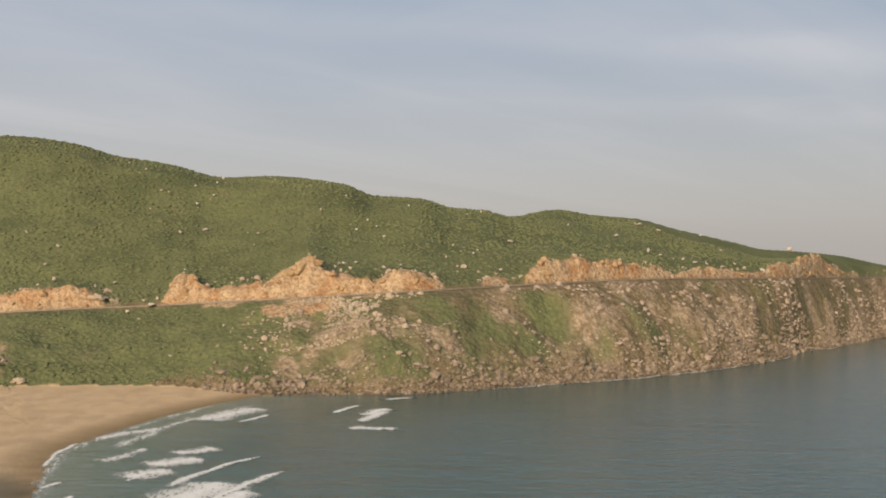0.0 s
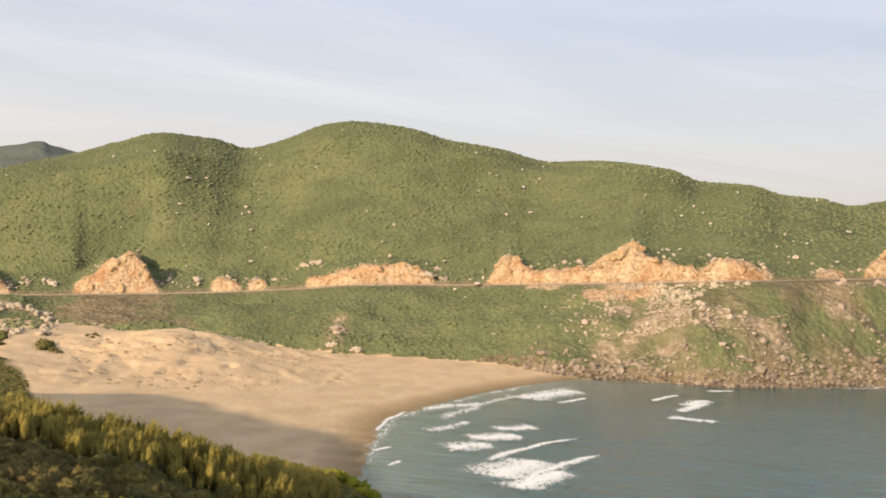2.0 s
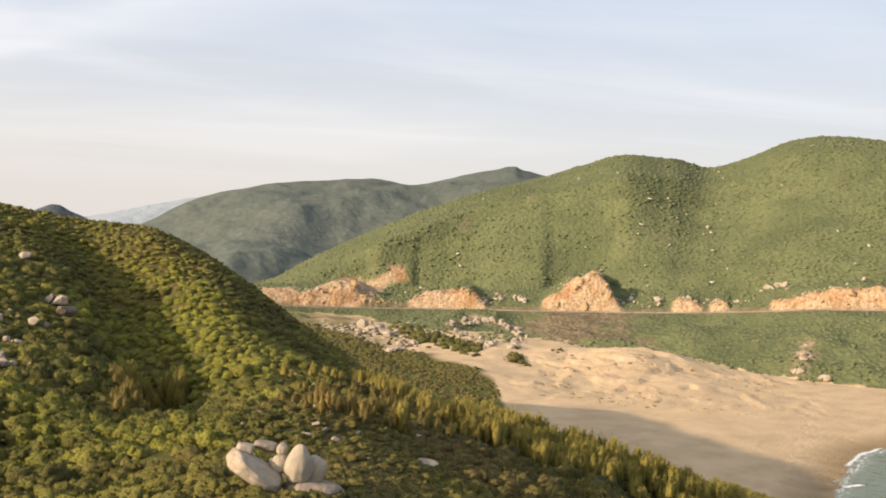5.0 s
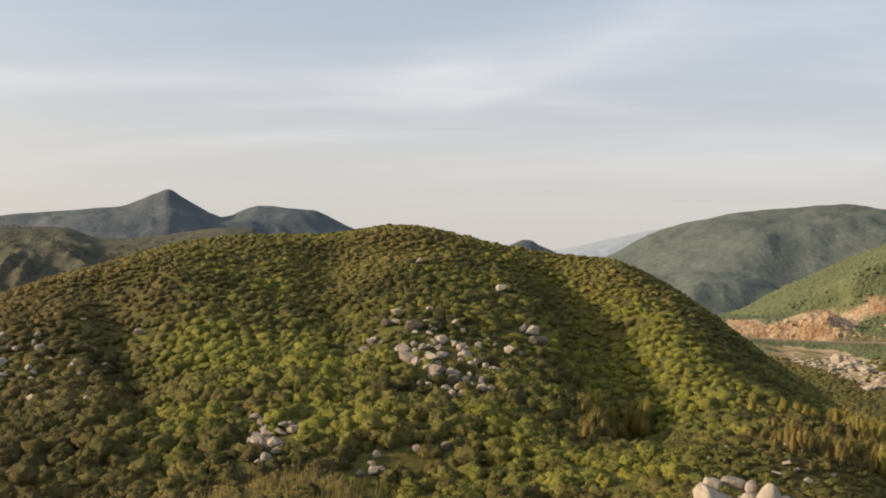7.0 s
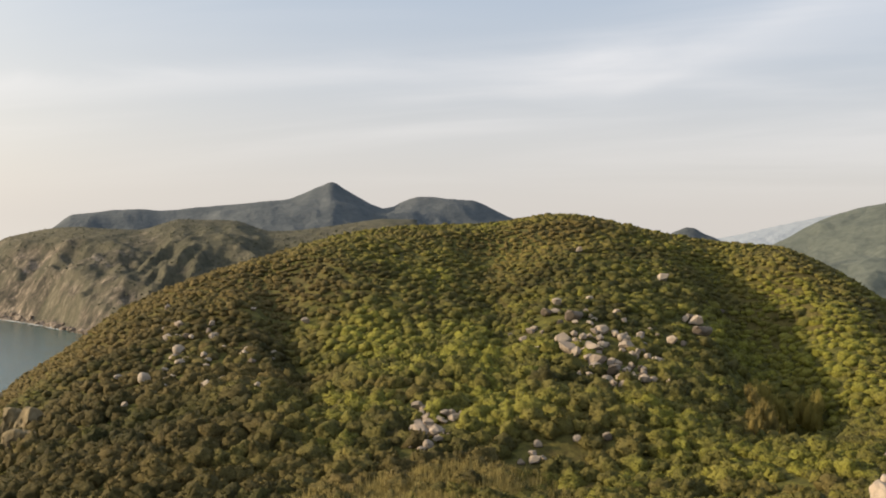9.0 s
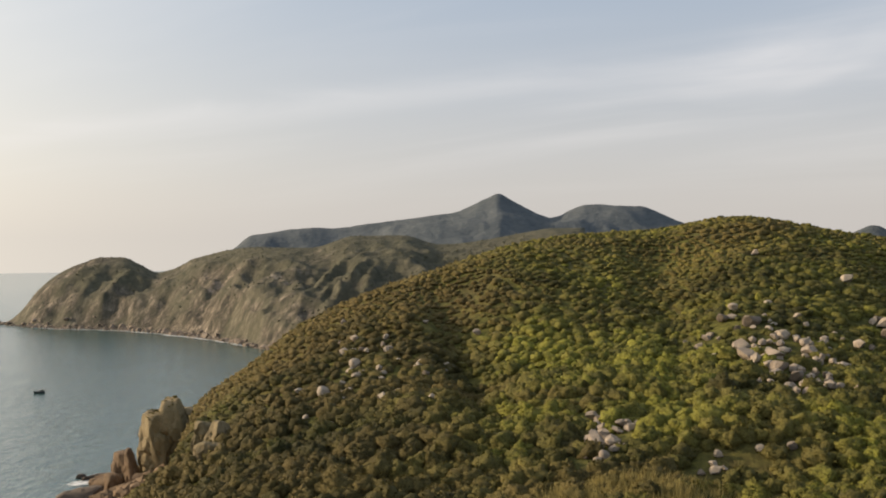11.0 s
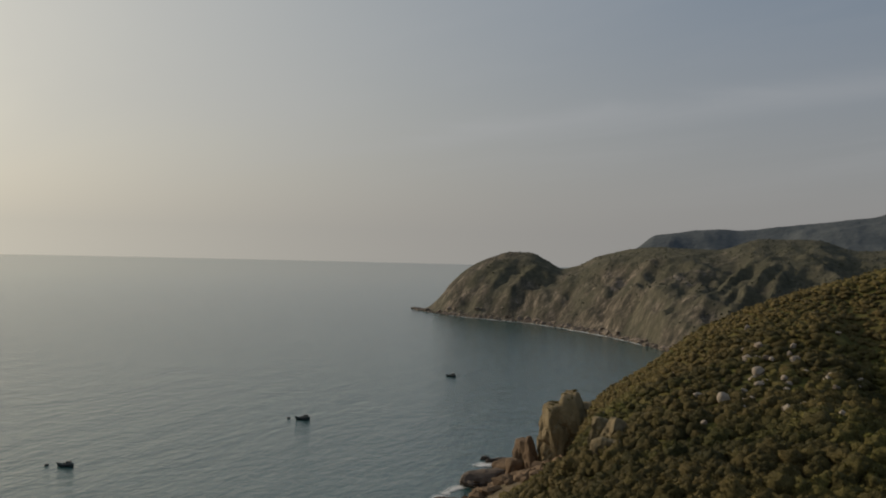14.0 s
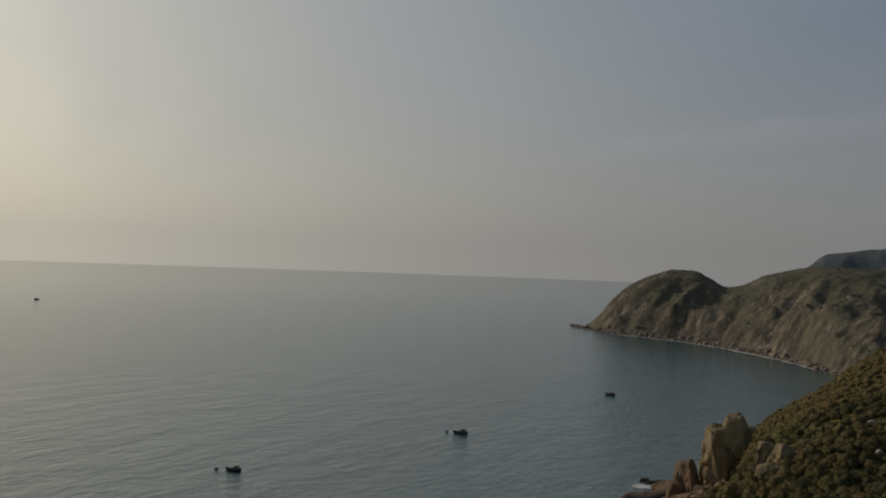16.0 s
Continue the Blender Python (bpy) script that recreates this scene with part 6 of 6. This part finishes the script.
rubble("hillside_rocks", "small pale rocks in the hillside woodland", FAR_PALE, az, road + 40 + (ridge - road - 60) * rng.random(n), 0.5 + 1.7 * rng.random(n) ** 2.5, lambda a, dd, z, p: fbm(*plan_xy(a, dd), 70, 2, 199) > 0.0, 0.9, 1.3)
for az0, el0, n, wa, we in ((66.4, -5.3, 40, 1.6, 0.9), (64.4, -6.5, 34, 1.2, 0.8), (75.2, -10.3, 24, 0.7, 0.5), (87.8, -6.6, 30, 2.2, 1.2)):
    az = az0 + rng.normal(size=n) * wa
    at = [seen_at(a, el0 + rng.normal() * we, 100, 400)[1] for a in az]
    rubble("hill_rubble", "broken granite rocks among the scrub", PALE_ROCK, az, np.array(at), rng.uniform(0.35, 1.15, n), lambda a, dd, z, p: z > 0, 0.85, 0.7)
n = 300
az = rng.uniform(38, 52, n)
rubble("valley_rocks", "pale granite slabs at the valley mouth", PALE_ROCK, az, rng.uniform(820, 1010, n), rng.uniform(0.8, 3.0, n), lambda a, dd, z, p: (fbm(*plan_xy(a, dd), 70, 3, 193) + 0.2 - np.abs(a - 45) / 12 > 0), 0.7)
n = 900
az = rng.uniform(90, 106.8, n)
foot = by(az, 78, 700, 88, 860, 93, 965, 95.1, 1060, 98.1, 1180, 100.8, 1270, 104.2, 1345, 106.2, 1430, 106.9, 1500, 108, 1800)
rubble("cape_rocks", "dark rocks at the foot of the cape", SHORE_ROCK, az, foot - 3 + rng.normal(size=n) * 6, 0.6 + 3.6 * rng.random(n) ** 3, lambda a, dd, z, p: z > -5)

n = 420
az = rng.uniform(98.6, 105, n)
rubble("cove_rocks", "dark brown rocks tumbled below the near crag", RED_ROCK, az, rng.uniform(330, 440, n), rng.uniform(0.8, 3.0, n), lambda a, dd, z, p: (z > -5) & (z < 24))
# drifted clods and low tufts on the dunes
n = 420
az, d = rng.uniform(22, 36, n), rng.uniform(600, 790, n)
tuft = fbm(*plan_xy(az, d), 60, 3, 197)
m = Mat("dune_clods", 0.95, 0.1)
m.base(m.ramp(m.noise(0.4, 5), (0.3, (0.16, 0.12, 0.06)), (0.7, (0.40, 0.29, 0.17))))
rubble("dune_clods", "wind-cut sand ledges on the dunes", m.m, az, d, rng.uniform(0.4, 1.9, n), lambda a, dd, z, p: (tuft > np.clip((26 - a) / 6, 0, 1)) & (p[2] >= z), 0.4, 0.0)


# ---- sea crag below the near hill ----
def crag(az, d, wide, deep, top, bottom, mat, label, lean=0.0, turn=0.0, seed=0, sub=4):
    """A jointed block of sea cliff: flat faces, ledges and broken corners, worked in metres."""
    r = np.random.default_rng(seed)
    v, f = ICO[sub]
    v = v.copy()
    v = v / np.maximum(np.abs(v) ** 4 @ np.ones(3), 1e-6)[:, None] ** 0.25
    v[:, :2] *= 1.0 - 0.02 * v[:, 2:3]
    for _ in range(10):
        nrm = r.normal(size=3) * np.array([1, 1, 0.6])
        nrm /= np.linalg.norm(nrm)
        over = np.maximum(v @ nrm - r.uniform(0.72, 1.0), 0)
        v -= over[:, None] * nrm * 0.9
    half = np.array([wide / 2, deep / 2, (top - bottom) / 2])
    v = v * half
    out = v / half / half
    out /= np.linalg.norm(out, axis=1)[:, None]
    o = Vector(r.uniform(0, 400, 3))
    cell = min(wide, deep) * 0.30
    push = []
    for p in v:
        q = Vector(p) + o
        w = q + Vector((noise.noise(q / 5), noise.noise(q / 5 + o), noise.noise(q / 4 - o))) * cell * 0.25
        near, sites = noise.voronoi(Vector((w.x / cell, w.y / cell, w.z / cell / 1.35)))
        step = noise.cell(sites[0] * 7.31) * 2 - 1
        joint = math.exp(-14.0 * (near[1] - near[0]))
        push.append(cell * (0.15 * step - 0.20 * joint + 0.20 * noise.fractal(q / cell / 1.3, 0.8, 2.0, 6)))
    v = v + out * (np.array(push) * (1 - 0.75 * np.clip((v[:, 2] / half[2] - 0.45) / 0.4, 0, 1)))[:, None]
    ob = mesh_object("sea_crag", v, f, mat, smooth=False)
    p = heading(az) * d
    ob.matrix_world = pose(p.x, p.y, (top + bottom) / 2, 0, lean, az + turn)
    return tagged(ob, label, "rock", "sea crags")


crag(97.95, 387, 15, 20, 38.5, 0, CRAG_ROCK, "tall weathered ochre crag above the sea", -6, 8, 31, 5)
crag(98.75, 384, 14, 18, 34.5, -4, CRAG_ROCK, "lichened seaward shoulder of the ochre crag", -5, 20, 23, 5)
crag(97.3, 389, 10, 16, 34, 2, CRAG_ROCK, "shaded landward shoulder of the ochre crag", 8, 25, 14)
crag(100.15, 384, 5.5, 9, 22, -2, RED_ROCK, "upright reddish block leaning on the crag", -6, 15, 16)
crag(101.15, 390, 5.5, 8, 12.5, -3, RED_ROCK, "bright orange block at the foot of the crag", -4, 30, 17)
for az, el, el_top, wide, mat, seed in ((96.7, -10.2, -8.9, 5, CRAG_ROCK, 5), (95.8, -10.2, -8.9, 7, CRAG_ROCK, 6), (96.2, -10.9, -10.0, 7, CRAG_ROCK, 15)):
    p, dist = seen_at(az, el, 200, 420)
    crag(az, dist, wide, wide, rise(dist, el_top), p.z - 5, mat, "split rock pillar rising out of the scrub", 10, 20, seed)
crag(100.6, 412, 9, 11, 16, -3, RED_ROCK, "reddish block at the water's edge", -8, 15, 7)
crag(101.4, 405, 11, 12, 9, -3, RED_ROCK, "reddish wedge of rock by the water", -14, 40, 8)
crag(102.6, 398, 19, 12, 6, -3, DARK_ROCK, "low dark reef rock", -8, 10, 9)
crag(101.9, 442, 12, 5, 2.2, -3, DARK_ROCK, "dark skerry awash in foam", 0, 5, 10)
crag(102.7, 447, 5, 3, 1.6, -3, DARK_ROCK, "small dark skerry awash in foam", 0, 0, 11)
crag(104.6, 366, 11, 7, 3.0, -3, DARK_ROCK, "low dark reef rock", 4, 0, 12)
crag(106.2, 362, 14, 7, 2.4, -3, DARK_ROCK, "low dark reef rock", 0, 12, 13)


# scrub that clings to the ledges of the crags
led = []
for ob in [o for o in scene.objects if o.name.startswith("sea_crag")][:3]:
    for p in ob.data.polygons:
        n_w = ob.matrix_world.to_3x3() @ p.normal
        c_w = ob.matrix_world @ p.center
        if n_w.z > 0.55 and c_w.z > 14 and rng.random() < 0.07:
            led.append(c_w[:])
led = np.array(led)
stack_bushes("crag_scrub", "olive scrub clinging to the ledges of the crag", "shrubs", LEAF, led[:, 0], led[:, 1], led[:, 2], rng.uniform(0.4, 1.0, len(led)), [bush_shape(rng, 0, 4, 10, 0.2) for _ in range(3)], rng, rng.uniform(0.2, 0.6, len(led)), smooth=True, dry=rng.uniform(0, 0.6, len(led)))

# ---- surf ----
def foam(name, label, line, width, strength, seed, sway=5.0):
    """A strip of foam along (heading, distance) points, broken by noise, thickest in its middle."""
    r = np.random.default_rng(seed)
    pts = np.array([plan_xy(np.array(a), np.array(q)) for a, q in line], float)
    seg = np.concatenate([[0], np.cumsum(np.hypot(*np.diff(pts, axis=0).T))])
    t = np.linspace(0, seg[-1], max(12, int(seg[-1] / 2.5)))
    px, py = np.interp(t, seg, pts[:, 0]), np.interp(t, seg, pts[:, 1])
    tx, ty = np.gradient(px), np.gradient(py)
    ln = np.hypot(tx, ty)
    nx, ny = -ty / ln, tx / ln
    wob = fbm(px, py, 18, 3, seed) * 0.8
    ends = np.clip(np.minimum(t, seg[-1] - t) / (0.18 * seg[-1] + 1), 0, 1)
    cross = np.linspace(-1, 1, 9)
    V, E = [], []
    for c in cross:
        w = width * (1 + 0.5 * wob)
        off = c * w / 2 + wob * max(width * 0.15, sway)
        crest = np.clip(1 - abs(c), 0, 1)
        V.append(np.stack([px + nx * off, py + ny * off, 0.12 + 0.35 * strength * crest * ends + 0 * px], 1))
        E.append(crest ** 0.6 * ends * strength)
    n = len(t)
    i = np.arange(n - 1)
    F = np.concatenate([np.stack([i + k * n, i + 1 + k * n, i + 1 + (k + 1) * n, i + (k + 1) * n], 1) for k in range(8)])
    return tagged(mesh_object(name, np.concatenate(V), F, FOAM, [("edge", np.concatenate(E))]), label, "surf", kind="stuff")


CRESTS = (
    (((13.27, 380), (12.23, 405), (11.33, 426), (9.81, 450), (7.67, 483)), 15), (((14.7, 430), (13.21, 460), (11.09, 493), (8.69, 518)), 12), (((11.01, 615), (9.94, 631), (8.96, 654)), 13), (((4.6, 611), (3.74, 632), (2.67, 670)), 20),
    (((5.92, 648), (5.0, 675), (4.01, 695)), 13), (((16.54, 455), (15.35, 471), (14.14, 479)), 7), (((20.54, 489), (20.01, 522), (18.42, 571)), 8), (((20.6, 450), (19.96, 457), (19.17, 465)), 8), (((19.54, 421), (18.76, 438)), 6), (((15.36, 485), (13.85, 496), (12.32, 502)), 7))
for k, (line, width) in enumerate(CRESTS):
    foam("wave_crest", "bright breaking crest of a wave", line, width * 0.72, 0.63, 340 + k, 2.5)
TRAILS = (
    (((13.91, 404), (12.56, 431), (11.36, 457)), 52, 0.56), (((13.0, 388), (11.6, 414), (9.9, 438)), 34, 0.58), (((16.54, 460), (15.35, 474), (13.6, 482)), 36, 0.54), (((15.8, 490), (13.85, 500), (11.9, 506)), 34, 0.56), (((14.63, 520), (12.95, 525), (11.27, 536)), 26, 0.53),
    (((13.01, 618), (11.49, 649), (9.19, 688)), 46, 0.54), (((18.42, 565), (16.34, 587), (13.92, 607)), 26, 0.48), (((5.42, 596), (3.72, 594), (1.71, 591)), 26, 0.52), (((4.4, 640), (3.5, 655), (2.6, 680)), 22, 0.54), (((3.2, 716), (2.2, 726), (1.2, 733)), 14, 0.5), (((18.0, 500), (16.8, 515), (15.2, 545)), 22, 0.46))
for k, (line, width, s) in enumerate(TRAILS):
    foam("breaking_wave", "thin lacy foam trailing behind a breaking wave", line, width, s + 0.08, 300 + k)
edge_az = np.linspace(8.8, 21.4, 30)
foam("swash", "thin white swash along the sand", [(a, q) for a, q in zip(edge_az, beach_line(edge_az) - 10)], 20, 0.44, 320)
foam("swash", "second line of swash off the sand", [(a, q) for a, q in zip(edge_az[:24] - 0.4, beach_line(edge_az[:24]) - 40)], 18, 0.50, 321)
coast_az = np.linspace(-22.5, 8.5, 60)
foam("swash", "white wash along the rocky far shore", [(a, q) for a, q in zip(coast_az, far_slope_lines(coast_az)[0] - 11)], 11, 0.50, 322)
cape_az = np.linspace(92.5, 106.3, 40)
cape_foot = by(cape_az, 78, 700, 88, 860, 93, 965, 95.1, 1060, 98.1, 1180, 100.8, 1270, 104.2, 1345, 106.2, 1430, 106.9, 1500, 108, 1800)
foam("swash", "white wash along the foot of the cape", [(a, q - 14) for a, q in zip(cape_az, cape_foot)], 16, 0.54, 323)
foam("swash", "foam round the skerries", [(100.9, 452), (101.6, 440), (102.6, 436), (103.8, 428)], 18, 0.60, 324)
foam("swash", "foam round the low reef", [(103.6, 402), (104.6, 380), (106.0, 372)], 12, 0.56, 325)

# ---- boats ----
m = Mat("boat_hull", 0.6, 0.3)
m.base(m.ramp(m.noise(0.8, 4), (0.3, (0.035, 0.045, 0.048)), (0.7, (0.075, 0.085, 0.085))))
HULL = m.m
m = Mat("boat_cabin", 0.7, 0.3)
m.base(m.ramp(m.noise(0.9, 4), (0.3, (0.11, 0.11, 0.10)), (0.7, (0.20, 0.19, 0.17))))
CABIN = m.m


def hull_mesh(length, beam, depth):
    xs = np.linspace(-1, 1, 11)
    V = []
    for t in xs:
        w = (1 - max(t, 0) ** 2.4) * (1 - 0.18 * max(-t, 0) ** 2)
        sheer = depth * (0.72 + 0.28 * abs(t) ** 2 + 0.22 * max(t, 0) ** 2)
        for side, up in ((-1, 1), (-0.8, 0.35), (0, -0.15), (0.8, 0.35), (1, 1), (0.86, 0.86), (0, 0.80), (-0.86, 0.86)):
            V.append((t * length / 2 + (0.10 * length * max(t, 0) * up), side * beam / 2 * max(w, 0.03), up * sheer))
    F = []
    for k in range(10):
        for j in range(8):
            a, b = k * 8 + j, k * 8 + (j + 1) % 8
            F.append((a, b, b + 8, a + 8))
    return np.array(V), np.array(F)


def box(cx, cy, cz, sx, sy, sz, taper=0.9):
    V = [(cx + i * sx / 2 * (taper if k > 0 else 1), cy + j * sy / 2 * (taper if k > 0 else 1), cz + k * sz / 2) for k in (-1, 1) for i, j in ((-1, -1), (1, -1), (1, 1), (-1, 1))]
    F = [(3, 2, 1, 0), (4, 5, 6, 7), (0, 1, 5, 4), (1, 2, 6, 5), (2, 3, 7, 6), (3, 0, 4, 7)]
    return np.array(V), np.array(F)


def fishing_boat(az, d, turn, size=1.0):
    p = heading(az) * d
    boat = tagged(new("fishing_boat"), "small dark wooden fishing boat anchored on the sea", "boat", "moored boats")
    boat.matrix_basis = pose(p.x, p.y, 0.0, 0, 0, az + turn) @ Matrix.Diagonal((size, size, size, 1))
    part("hull", *hull_mesh(6.2, 2.0, 1.35), HULL, boat)
    cabin = part("cabin", *box(-1.3, 0, 1.55, 1.9, 1.4, 1.2), CABIN, boat)
    part("roof", *box(-1.3, 0, 2.22, 2.3, 1.7, 0.12, 0.95), CABIN, cabin)
    part("engine_box", *box(0.35, 0, 1.30, 0.9, 0.9, 0.6), CABIN, boat)
    v, f = tube([(0.9, 0, 0.9), (0.9, 0, 2.6)], [0.06, 0.04])
    part("mast", v, f, CABIN, boat)
    v, f = tube([(-2.6, 0, 1.0), (-2.6, 0, 2.4)], [0.05, 0.03])
    part("stern_pole", v, f, CABIN, boat)
    return boat


def coracle(az, d):
    p = heading(az) * d
    v, f = ICO[2]
    v = v * np.array([0.95, 0.95, 0.62])
    v[:, 2] = np.minimum(v[:, 2], 0.30)
    ob = mesh_object("coracle", v, f, HULL)
    ob.matrix_world = pose(p.x, p.y, 0.25)
    return tagged(ob, "round dark basket boat floating beside a fishing boat", "boat", "basket boats")


for az, d, turn, size in ((124.5, 437, 158, 1.0), (112.5, 539, 165, 1.15), (104.6, 725, 172, 1.05), (134.6, 1729, 20, 1.2)):
    fishing_boat(az, d, turn, size)
coracle(125.4, 441)
coracle(113.25, 544)
